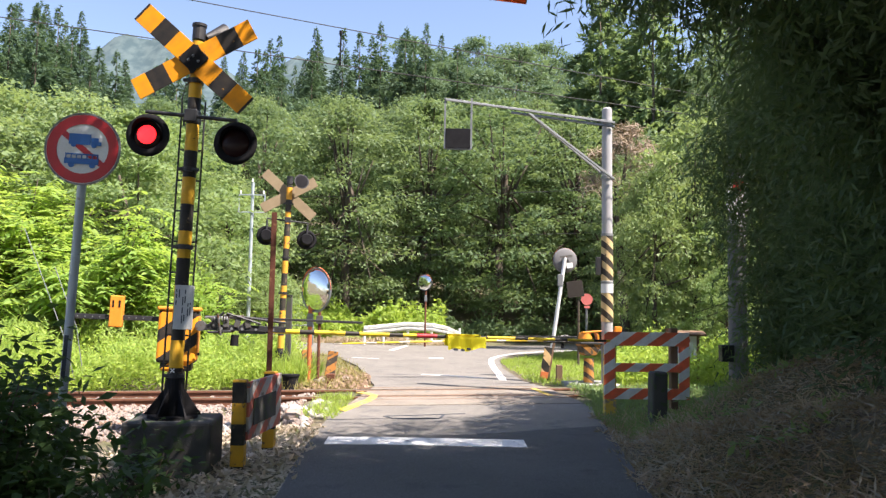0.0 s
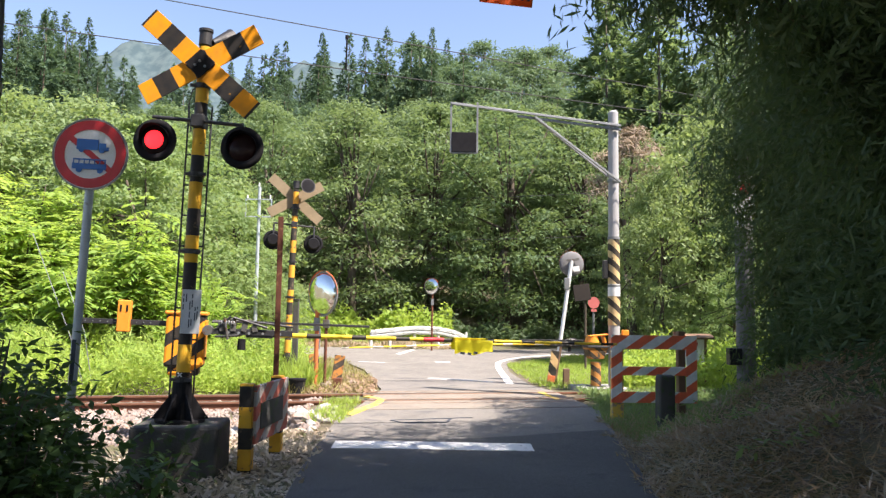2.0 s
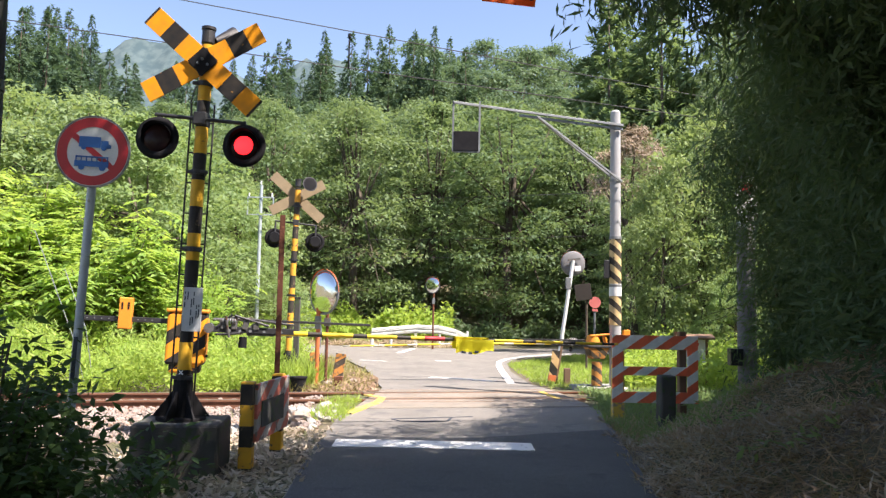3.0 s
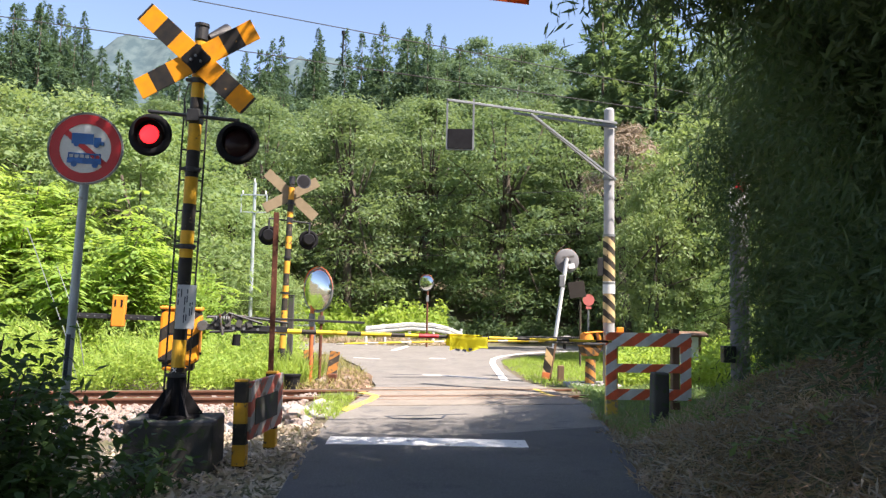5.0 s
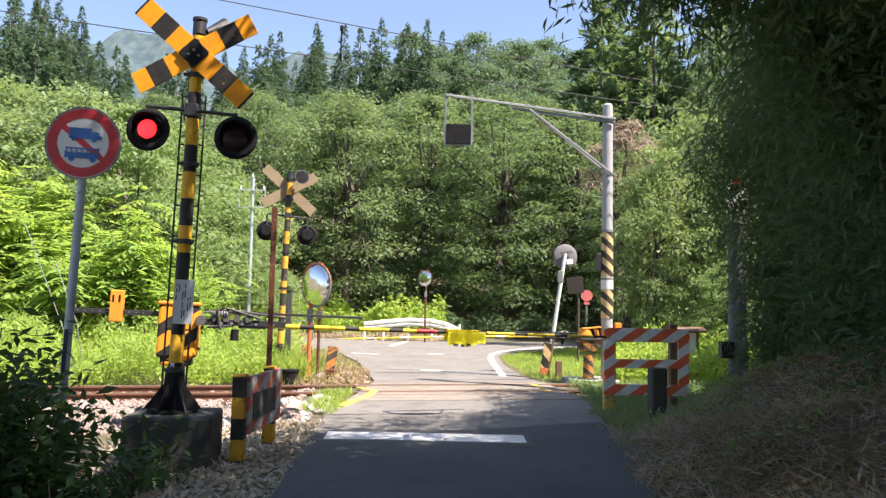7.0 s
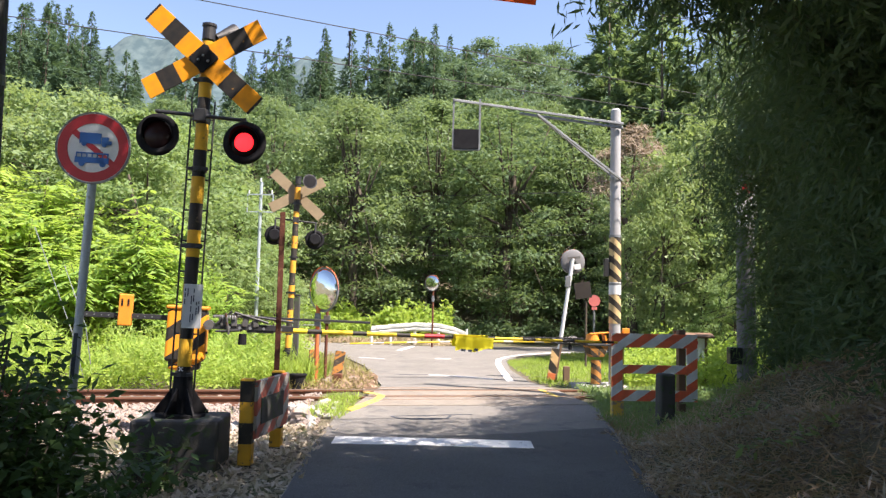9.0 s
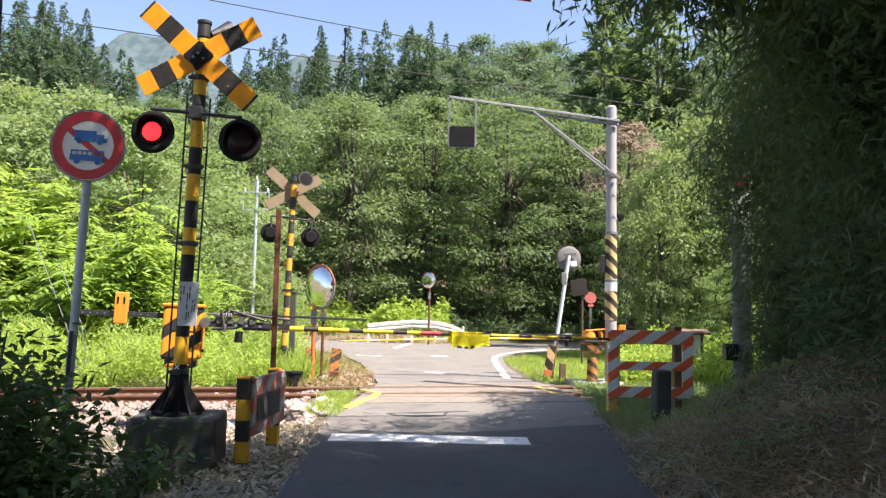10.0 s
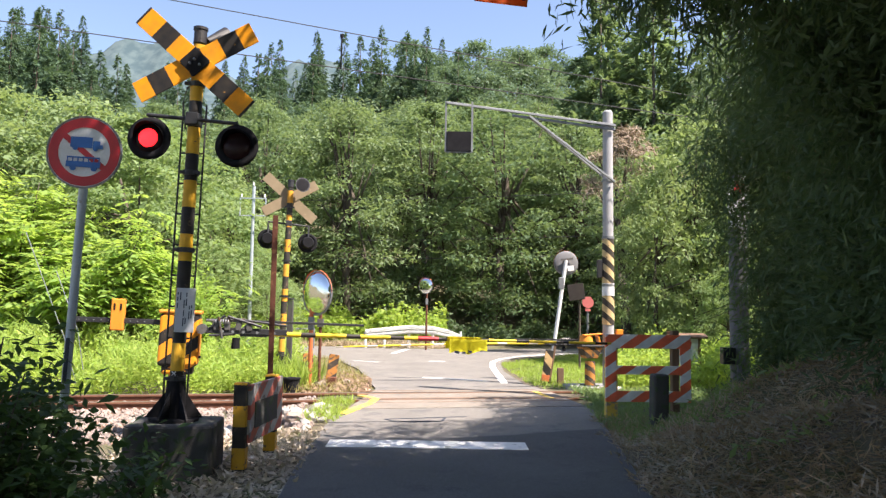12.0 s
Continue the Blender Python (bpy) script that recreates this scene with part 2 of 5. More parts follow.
    "leaf_hill": leafy("haze_tinted_hillside_leaves", (0.081, 0.140, 0.083), (0.175, 0.238, 0.149), (0.119, 0.177, 0.106), 0.35),
    "leaf_dark": leafy("dark_leaves", (0.065, 0.11, 0.051), (0.125, 0.175, 0.088), None, 0.4),
    # Needles lightened and blued, painting distance haze into the cedars.
    "leaf_conifer": leafy("haze_tinted_conifer_needles", (0.067, 0.115, 0.068), (0.119, 0.180, 0.105), (0.090, 0.145, 0.086), 0.3, 0.7, 0.2),
    "leaf_bamboo": leafy("bamboo_leaves", (0.074, 0.120, 0.054), (0.141, 0.200, 0.102), (0.096, 0.144, 0.070), 0.32),
    "leaf_bush": leafy("bush_leaves", (0.03, 0.065, 0.019), (0.07, 0.12, 0.039), None, 0.35),
    "dead_leaf": leafy("dead_leaves", (0.30, 0.18, 0.12), (0.76, 0.58, 0.44), (0.18, 0.105, 0.07), 0.2),
    "dry_grass": leafy("dry_grass", (0.30, 0.24, 0.09), (0.40, 0.32, 0.15), (0.22, 0.26, 0.07), 0.35),
    "brown_twigs": leafy("withered_leaves", (0.24, 0.18, 0.13), (0.36, 0.28, 0.21), None, 0.15),
}


for dull in ("black", "dead_lens", "ink"):
    M[dull].node_tree.nodes["Principled BSDF"].inputs["Specular IOR Level"].default_value = 0.12


# ---- mesh helpers ----
def part(name, bm, material, parent=None, label="", smooth=False):
    me = bpy.data.meshes.new(name)
    bm.to_mesh(me)
    bm.free()
    if smooth:
        for p in me.polygons:
            p.use_smooth = True
    me.materials.append(M[material] if isinstance(material, str) else material)
    ob = new(name, me)
    if parent:
        ob.parent = parent
    if label:
        ob["label"] = label
    return ob


def thing(name, m, label, category, group=""):
    ob = new(name)
    ob.matrix_basis = m
    ob.empty_display_size = 0.1
    return tagged(ob, label, category, group)


def box(bm, sx, sy, sz, m=Matrix(), bevel=0.0):
    got = bmesh.ops.create_cube(bm, size=1, matrix=m @ Matrix.Diagonal((sx, sy, sz, 1)))
    if bevel:
        edges = list({e for v in got["verts"] for e in v.link_edges})
        bmesh.ops.bevel(bm, geom=edges, offset=bevel, segments=2, affect="EDGES", profile=0.5)
    return bm


def cyl(bm, r1, r2, h, m=Matrix(), seg=16):
    """From z = 0 to h."""
    bmesh.ops.create_cone(bm, cap_ends=True, segments=seg, radius1=r1, radius2=r2, depth=h, matrix=m @ Matrix.Translation((0, 0, h / 2)))
    return bm


def rod(bm, a, b, r1, r2=None, seg=10):
    a, b = Vector(a), Vector(b)
    q = (b - a).to_track_quat("Z", "Y").to_matrix().to_4x4()
    return cyl(bm, r1, r1 if r2 is None else r2, (b - a).length, Matrix.Translation(a) @ q, seg)


def tube(bm, pts, r, seg=6):
    """One continuous pipe along points; r: a radius or one for each point."""
    pts = [Vector(p) for p in pts]
    rs = r if isinstance(r, (list, tuple)) else [r] * len(pts)
    rows = []
    for i, p in enumerate(pts):
        d = (pts[min(i + 1, len(pts) - 1)] - pts[max(i - 1, 0)]).normalized()
        q = d.to_track_quat("Z", "Y")
        rows.append([bm.verts.new(p + q @ Vector((math.cos(6.28318 * k / seg) * rs[i], math.sin(6.28318 * k / seg) * rs[i], 0))) for k in range(seg)])
    for a, b in zip(rows, rows[1:]):
        for k in range(seg):
            bm.faces.new((a[k], a[(k + 1) % seg], b[(k + 1) % seg], b[k]))
    bm.faces.new(rows[0][::-1])
    bm.faces.new(rows[-1])
    return bm


def fresh():
    return bmesh.new()


def slab(outline, z0, z1, hole=None):
    """A flat plate from an outline, with thickness."""
    bm = fresh()
    f = bm.faces.new([bm.verts.new((x, y, z1)) for x, y in outline])
    if f.normal.z < 0 or f.calc_center_median() is None:
        f.normal_flip()
    got = bmesh.ops.extrude_face_region(bm, geom=[f])
    for v in got["geom"]:
        if isinstance(v, bmesh.types.BMVert):
            v.co.z = z0
    bmesh.ops.triangulate(bm, faces=[q for q in bm.faces if len(q.verts) > 4])
    bmesh.ops.recalc_face_normals(bm, faces=bm.faces)
    return bm


def strip(bm, pts, width, z):
    """A painted line along points on the ground, 4 mm thick."""
    vs = []
    for i, p in enumerate(pts):
        a, b = Vector(pts[max(0, i - 1)]), Vector(pts[min(len(pts) - 1, i + 1)])
        n = (b - a).normalized()
        n = Vector((-n.y, n.x)) * width / 2
        vs.append([bm.verts.new((p[0] + s * n.x, p[1] + s * n.y, zz)) for s, zz in ((1, z - 0.02), (1, z), (-1, z), (-1, z - 0.02))])
    for a, b in zip(vs, vs[1:]):
        for k in range(3):
            bm.faces.new((a[k], b[k], b[k + 1], a[k + 1]))
    bmesh.ops.recalc_face_normals(bm, faces=bm.faces)
    return bm


RNG = np.random.default_rng(7)


def unit(v):
    return v / np.maximum(np.linalg.norm(v, axis=-1, keepdims=True), 1e-9)


def leaf_mesh(name, c, axis, normal, length, width, material):
    """Pointed leaves: four corners each, at c along axis, facing normal."""
    n = len(c)
    length, width = np.broadcast_to(length, n)[:, None], np.broadcast_to(width, n)[:, None]
    axis = unit(axis)
    side = unit(np.cross(axis, normal))
    up = np.cross(side, axis)
    v = np.empty((n, 4, 3), np.float32)
    v[:, 0] = c
    v[:, 1] = c + axis * length * 0.45 + side * width / 2
    v[:, 2] = c + axis * length - up * length * 0.12
    v[:, 3] = c + axis * length * 0.45 - side * width / 2
    me = bpy.data.meshes.new(name)
    me.vertices.add(n * 4)
    me.vertices.foreach_set("co", v.ravel())
    me.loops.add(n * 4)
    me.loops.foreach_set("vertex_index", np.arange(n * 4, dtype=np.int32))
    me.polygons.add(n)
    me.polygons.foreach_set("loop_start", np.arange(0, n * 4, 4, dtype=np.int32))
    me.polygons.foreach_set("loop_total", np.full(n, 4, np.int32))
    me.update(calc_edges=True)
    me.materials.append(M[material])
    return me


def blade_mesh(name, c, axis, normal, length, width, material):
    """Small three-cornered leaves, blades or needle sprays for what stands farther off."""
    n = len(c)
    length, width = np.broadcast_to(length, n)[:, None], np.broadcast_to(width, n)[:, None]
    axis = unit(axis)
    side = unit(np.cross(axis, normal))
    v = np.empty((n, 3, 3), np.float32)
    v[:, 0] = c + side * width / 2
    v[:, 1] = c - side * width / 2
    v[:, 2] = c + axis * length
    me = bpy.data.meshes.new(name)
    me.vertices.add(n * 3)
    me.vertices.foreach_set("co", v.ravel())
    me.loops.add(n * 3)
    me.loops.foreach_set("vertex_index", np.arange(n * 3, dtype=np.int32))
    me.polygons.add(n)
    me.polygons.foreach_set("loop_start", np.arange(0, n * 3, 3, dtype=np.int32))
    me.polygons.foreach_set("loop_total", np.full(n, 3, np.int32))
    me.update(calc_edges=True)
    me.materials.append(M[material])
    return me


# ---- ground, road, track ----
def smooth(a, b, v):
    t = np.clip((np.asarray(v, float) - a) / (b - a), 0, 1)
    return t * t * (3 - 2 * t)


def road_right(y):
    return np.interp(y, [-6, 3, 6.2, 8.3, 11.7, 13], [1.4, 1.5, 1.73, 2.0, 2.4, 2.3])


def height(x, y):
    """The lie of the land."""
    x, y = np.asarray(x, float), np.asarray(y, float)
    z = -0.035 + 0.0 * x
    z = z - 0.10 * smooth(-1.7, -2.6, x) * smooth(16, 13, y) * smooth(0, 5, y)
    bank = np.clip((x - road_right(y) - 0.15 - 0.9 * smooth(8.6, 10.6, y)) * 0.50, 0, 2.6) * smooth(12.0, 10.0, y)
    z = z + bank * (0.85 + 0.15 * np.sin(3.1 * x + 1.7 * y))
    hill = np.clip(y - 38 - 0.12 * x, 0, 110) * 0.32
    hill = hill + np.clip(np.abs(x + 3) - 26, 0, 60) * 0.25 * smooth(-20, 20, y) * smooth(75, 45, y)
    hill = hill * (1 + 0.10 * np.sin(x * 0.07) + 0.08 * np.sin(x * 0.19 + y * 0.05))
    z = z + hill * smooth(900, 200, np.hypot(x, y))
    return z + 0.015 * np.sin(x * 1.3) * np.sin(y * 1.1) * smooth(20, 30, y)


def ground_material():
    m, nt, n, l, b = nodes_of("earth_and_grass")
    col = mixed(nt, noise_of(nt, 0.9, 0.4, 0.6), (0.16, 0.125, 0.085), (0.11, 0.13, 0.04))
    col = mixed(nt, noise_of(nt, 6, 0.45, 0.7), col, (0.21, 0.17, 0.12))
    f = noise_of(nt, 35, 0.3, 0.7)
    g = n.new("ShaderNodeMath")
    g.operation, g.inputs[1].default_value = "MULTIPLY", 0.5
    l.new(f, g.inputs[0])
    l.new(mixed(nt, g.outputs[0], col, (0.06, 0.05, 0.035)), b.inputs["Base Color"])
    b.inputs["Roughness"].default_value = 0.95
    bumped(nt, b, f, 0.7, 0.03)
    return m


M["ground"] = ground_material()


def build_ground():
    ax = np.concatenate([-np.geomspace(2000, 14, 34), np.linspace(-13, 13, 88), np.geomspace(14, 2000, 34)])
    ay = np.concatenate([-np.geomspace(1500, 9, 22), np.linspace(-8, 34, 120), np.geomspace(35, 2500, 46)])
    gx, gy = np.meshgrid(ax, ay)
    gz = height(gx, gy)
    v = np.stack([gx, gy, gz], -1).reshape(-1, 3)
    w = len(ax)
    faces = [(j * w + i, j * w + i + 1, (j + 1) * w + i + 1, (j + 1) * w + i) for j in range(len(ay) - 1) for i in range(w - 1)]
    me = bpy.data.meshes.new("ground")
    me.from_pydata(v.tolist(), [], faces)
    for p in me.polygons:
        p.use_smooth = True
    me.materials.append(M["ground"])
    tagged(new("ground", me), "brown earth and grass, rising to a wooded hill", "ground", kind="structure")


build_ground()

ROAD = [(-0.95, -12), (-1.0, 0), (-1.17, 6), (-1.29, 7.7), (-1.37, 10.6), (-1.25, 11.2), (-1.1, 13), (-1.1, 14.6), (-1.3, 15.8), (-1.9, 19.5), (-2.9, 23.2),
        (-4.6, 26), (-8, 28.3), (-16, 31), (-40, 34), (-40, 39), (-16, 36), (-6, 33.4), (-1.8, 31.4), (1.5, 31.8), (4.3, 33), (8, 35), (22, 39), (60, 44), (60, 38),
        (22, 34), (10, 30.6), (5, 28.2), (2.6, 25.6), (1.95, 23), (1.75, 19.5), (1.85, 16), (2.15, 14.6), (2.35, 12.6), (2.4, 11.7), (2.2, 10), (2.0, 8.3), (1.73, 6.2), (1.5, 3), (1.4, -12)]
road = part("road", slab(ROAD, -0.2, 0.0), "asphalt")
tagged(road, "narrow worn grey asphalt road over the crossing", "road", kind="structure")


# Overlay cut along the shade's edge; the shade is painted into its colour.
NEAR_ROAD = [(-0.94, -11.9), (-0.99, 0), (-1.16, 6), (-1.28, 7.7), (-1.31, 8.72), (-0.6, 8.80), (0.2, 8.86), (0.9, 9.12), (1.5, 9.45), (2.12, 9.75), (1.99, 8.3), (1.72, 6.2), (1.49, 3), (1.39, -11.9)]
tagged(part("shaded_road", slab(NEAR_ROAD, -0.1, 0.004), "shaded_asphalt"), "asphalt before the stop line, tree shade in its dark colour", "road", kind="structure")


def road_mark(name, pts, width, label, material="line", z=0.005):
    ob = part(name, strip(fresh(), pts, width, z), material)
    return tagged(ob, label, "road marking", kind="structure")


road_mark("stop_line", [(-1.13, 8.36), (-0.5, 8.38), (0.3, 8.36), (1.0, 8.34)], 0.46, "worn white stop line on the asphalt", z=0.009)
road_mark("edge_line", [(1.45, 16.0), (1.49, 17.6), (1.53, 19.5), (1.60, 21.5), (1.76, 23.4), (2.15, 25.0), (2.9, 26.7), (4.0, 28.2), (7.0, 30.6), (14, 33)], 0.16, "white edge line bending round the corner")
road_mark("cross_line", [(-0.25, 17.2), (0.3, 17.0), (1.15, 16.45)], 0.16, "short white cross line past the rails")
road_mark("centre_dash", [(-0.16, 23.2), (0.3, 23.25)], 0.22, "short white centre dash")
road_mark("far_edge_line", [(-1.5, 27.4), (-1.1, 31.1)], 0.2, "white slanting line at the far corner")
road_mark("side_dash", [(-2.4, 22.9), (-1.6, 22.5)], 0.12, "faint white dash by the verge")
road_mark("crossing_edge_line", [(-1.28, 10.75), (-0.98, 12.1), (-0.95, 12.75), (-1.25, 13.2)], 0.13, "yellow painted edge of the crossing", "yellow_line", 0.016)
road_mark("crossing_edge_line", [(2.0, 13.1), (1.85, 14.3)], 0.1, "yellow painted edge of the crossing", "yellow_line", 0.016)

for seam in ([(-0.64, 10.34), (0.45, 10.72)], [(-0.64, 10.34), (-0.5, 10.12), (0.1, 10.22)], [(0.15, 10.55), (0.1, 10.22)], [(-0.9, 17.1), (-0.2, 17.25)]):
    road_mark("tar_seam", seam, 0.035, "dark tar seam in the asphalt", "ink")

TRACK = pose(0, 13.36, 0, 0, 0, 12.7)


def tr(u, v, z=0.0):
    p = TRACK @ Vector((u, v, z))
    return (p.x, p.y, p.z)


def deck():
    ob = part("crossing_deck", slab([(-1.26, 11.35), (2.36, 12.15), (2.12, 14.75), (-1.09, 14.1)], -0.1, 0.009), "patch")
    tagged(ob, "pale worn asphalt deck between the rails", "crossing deck", kind="structure")


deck()


def rails():
    for v in (-0.535, 0.535):
        t = thing("rail", TRACK @ Matrix.Translation((0, v, -0.021)), "rust-brown steel rail on the ballast", "rail", "rails of the track")
        bm = fresh()
        box(bm, 140, 0.125, 0.012, pose(0, 0, -0.105))
        box(bm, 140, 0.016, 0.11, pose(0, 0, -0.045))
        box(bm, 140, 0.065, 0.035, pose(0, 0, 0.015), 0.006)
        part("web_and_foot", bm, "rail", t)
        part("running_surface", box(fresh(), 140, 0.045, 0.006, pose(0, 0, 0.035)), "rail_top", t)


rails()


def flangeways():
    """Worn grooves and rusty edge plates where the rails cross the road."""
    for v in (-0.535, 0.535):
        for dv, wide, mat, z, label in ((0.075 if v < 0 else -0.075, 0.05, "groove", 0.0135, "dark groove beside the rail"), (-0.07, 0.05, "rusty_plate", 0.0125, "rust-stained edge strip along the rail"), (0.15 if v < 0 else -0.15, 0.07, "rusty_plate", 0.0125, "rust-stained edge strip along the rail")):
            ends = [tr(u, v + dv)[:2] for u in (-1.28, -0.4, 0.7, 1.6, 2.3)]
            road_mark("flangeway", ends, wide, label, mat, z)
    road_mark("crossing_joint", [tr(u, -0.95)[:2] for u in (-1.25, 0.5, 2.25)], 0.03, "worn joint at the crossing's edge", "rusty_plate", 0.0125)
    road_mark("crossing_joint", [tr(u, 0.9)[:2] for u in (-1.2, 0.5, 2.15)], 0.03, "worn joint at the crossing's edge", "rusty_plate", 0.0125)


flangeways()


def sleepers():
    me = bpy.data.meshes.new("sleeper")
    bm = box(fresh(), 0.2, 2.1, 0.16, Matrix(), 0.015)
    bm.to_mesh(me)
    bm.free()
    me.materials.append(M["wood"])
    for i in range(-30, 30):
        u = i * 0.62
        if -1.3 < u < 2.4:
            continue
        ob = new("sleeper", me)
        ob.matrix_basis = TRACK @ pose(u, 0, -0.195, 0, 0, ((i * 37) % 5 - 2) * 0.6)
        tagged(ob, "weathered timber sleeper half sunk in ballast", "sleeper", "sleepers of the track")


sleepers()


def stones(name, pts, sizes, label, material="stone"):
    """Broken stones: squashed, turned lumps in one mesh."""
    bm = fresh()
    bmesh.ops.create_icosphere(bm, subdivisions=1, radius=1)
    base = np.array([v.co[:] for v in bm.verts])
    tri = np.array([[v.index for v in f.verts] for f in bm.faces])
    bm.free()
    n = len(pts)
    k = len(base)
    q = unit(RNG.normal(size=(n, 4)))
    w, x, y, z = q.T
    rot = np.stack([1 - 2 * (y * y + z * z), 2 * (x * y - w * z), 2 * (x * z + w * y), 2 * (x * y + w * z), 1 - 2 * (x * x + z * z), 2 * (y * z - w * x),
                    2 * (x * z - w * y), 2 * (y * z + w * x), 1 - 2 * (x * x + y * y)], -1).reshape(n, 3, 3)
    body = base[None] * RNG.uniform(0.55, 1.1, (n, 1, 3)) * RNG.uniform(0.8, 1.2, (n, k, 1)) * np.asarray(sizes)[:, None, None]
    v = np.einsum("nij,nkj->nki", rot, body) + np.asarray(pts)[:, None]
    f = (tri[None] + (np.arange(n) * k)[:, None, None]).reshape(-1, 3)
    me = bpy.data.meshes.new(name)
    me.from_pydata(v.reshape(-1, 3).tolist(), [], f.tolist())
    me.materials.append(M[material])
    return tagged(new(name, me), label, "stones", kind="stuff")


def ballast():
    u = RNG.uniform(-12, -1.2, 9000)
    v = RNG.normal(0, 1.15, 9000)
    near = (u < -1.25) & (RNG.uniform(size=9000) < 0.65)
    v[near] = RNG.uniform(-3.6, 0.4, near.sum())
    keep = ((u < -1.3) | (u > 2.5)) & (np.abs(v) < 3.9) & ~((u > 2.5) & (v < -1.2))
    u, v = u[keep], v[keep]
    p = np.array([tr(a, b) for a, b in zip(u, v)])
    ok = (p[:, 1] > 8.2) & (v < 0.75) & ((p[:, 0] < -2.0) | (p[:, 1] < 11.6)) & ~((p[:, 0] > -1.5) & (p[:, 0] < 2.4))
    p, v = p[ok], v[ok]
    p[:, 2] = height(p[:, 0], p[:, 1]) + RNG.uniform(0, 0.03, len(p))
    stones("ballast", p, RNG.uniform(0.022, 0.055, len(p)), "pale broken stone ballast beside the rails")
    q = np.stack([RNG.uniform(-2.6, -1.45, 40), RNG.uniform(9.2, 11.6, 40)], 1)
    q = np.c_[q, height(q[:, 0], q[:, 1]) + 0.03]
    stones("loose_stones", q, RNG.uniform(0.05, 0.13, 40), "loose grey stones at the road's edge", "concrete")
    d = np.stack([RNG.uniform(-3.3, -1.3, 420), RNG.uniform(13.95, 17.2, 420)], 1)
    d = d[d[:, 0] < -1.25 - np.clip(d[:, 1] - 15.5, 0, 9) * 0.22]
    d = np.c_[d, height(d[:, 0], d[:, 1]) + 0.02]
    stones("soil_clods", d, RNG.uniform(0.03, 0.12, len(d)), "brown clods of dry soil on the verge", "soil")


ballast()


# ---- woods and plants ----
def tree_thing(name, label, category, trunk_bm, crown_me, parent_pose=Matrix(), group="", crown_name="crown", trunk_name="trunk", trunk_mat="bark"):
    t = thing(name, parent_pose, label, category, group)
    if trunk_bm:
        part(trunk_name, trunk_bm, trunk_mat, t, smooth=True)
    c = new(crown_name, crown_me)
    c.parent = t
    return t


def broadleaf(seed, h, r, nblob, nleaf, size, mat, low=0.25, slim=1.0):
    """Trunk, limbs and a crown of leaf clumps with gaps."""
    rng = np.random.default_rng(seed)
    bm = fresh()
    top = Vector((rng.normal(0, 0.3), rng.normal(0, 0.3), h * 0.72))
    mid = Vector((rng.normal(0, 0.15), rng.normal(0, 0.15), h * 0.35))
    rod(bm, (0, 0, -0.6), mid, h * 0.022, h * 0.017, 8)
    rod(bm, mid, top, h * 0.017, h * 0.005, 8)
    cz = rng.uniform(low, 0.97, nblob)
    env = np.sin(np.pi * np.clip((cz - low + 0.12) / (1.08 - low), 0, 1)) ** 0.6
    a = rng.uniform(0, 2 * np.pi, nblob)
    rad = r * env * np.sqrt(rng.uniform(0.05, 1, nblob))
    c = np.stack([np.cos(a) * rad, np.sin(a) * rad, cz * h], 1)
    br = r * rng.uniform(0.10, 0.27, nblob)
    tip = c / np.maximum(np.linalg.norm(c[:, :2], axis=1, keepdims=True), 0.3)
    tip[:, 2] = 0
    for i in range(0, nblob, 9):
        rod(bm, mid.lerp(top, rng.uniform(0, 0.8)), c[i], h * 0.007, h * 0.002, 5)
    which = rng.integers(0, nblob, nleaf)
    d = unit(rng.normal(size=(nleaf, 3)) + (0, 0, 0.25))
    p = c[which] + d * (br[which] * rng.uniform(0.35, 1.15, nleaf))[:, None] * (1.25, 1.25, 0.42)
    out = np.einsum("ni,ni->n", d, tip[which]) * br[which]
    p[:, 2] -= 0.35 * np.maximum(out, 0)
    nor = unit(d * 0.35 + rng.normal(0, 0.38, (nleaf, 3)) + (0, -0.1, 0.8))
    ax = unit(np.cross(nor, rng.normal(size=(nleaf, 3))) + (0, 0, -0.25))
    L = size * rng.uniform(0.6, 1.4, nleaf)
    return bm, blade_mesh("crown", p, ax, nor, L, L * slim * rng.uniform(0.42, 0.66, nleaf), mat)


def conifer(seed, h, r, nleaf, mat, nb=360, spray=0.52, low=0.25):
    """Straight trunk hidden by drooping boughs that shorten to a point."""
    rng = np.random.default_rng(seed)
    bm = rod(fresh(), (0, 0, -0.6), (0, 0, h * 0.97), h * 0.010, h * 0.001, 7)
    hb = 1 - rng.uniform(0.0, 1.0, nb) ** 0.9 * (1 - low)
    ab = rng.uniform(0, 2 * np.pi, nb)
    lb = r * (1.0 - hb) ** 0.85 * rng.uniform(0.7, 1.12, nb) + 0.05
    wt = (lb + 0.25) / (lb + 0.25).sum()
    w = rng.choice(nb, nleaf, p=wt)
    s = rng.uniform(0.1, 1, nleaf) ** 0.6
    out = np.stack([np.cos(ab[w]), np.sin(ab[w]), np.zeros(nleaf)], 1)
    fat = np.clip(lb[w] / r, 0.10, 1)
    p = out * (lb[w] * s)[:, None]
    p[:, 2] = hb[w] * h - 0.42 * lb[w] * s ** 1.5 + rng.normal(0, 0.10, nleaf) * (0.4 + fat)
    p[:, :2] += rng.normal(0, 0.17, (nleaf, 2)) * fat[:, None]
    ax = unit(out + rng.normal(0, 0.45, (nleaf, 3)) + (0, 0, -0.15))
    L = spray * rng.uniform(0.55, 1.2, nleaf) * (0.42 + 0.75 * fat)
    return bm, blade_mesh("crown", p, ax, unit(rng.normal(0, 0.4, (nleaf, 3)) + out * 0.5 + (0, 0, 0.7)), L, L * 0.42, mat)


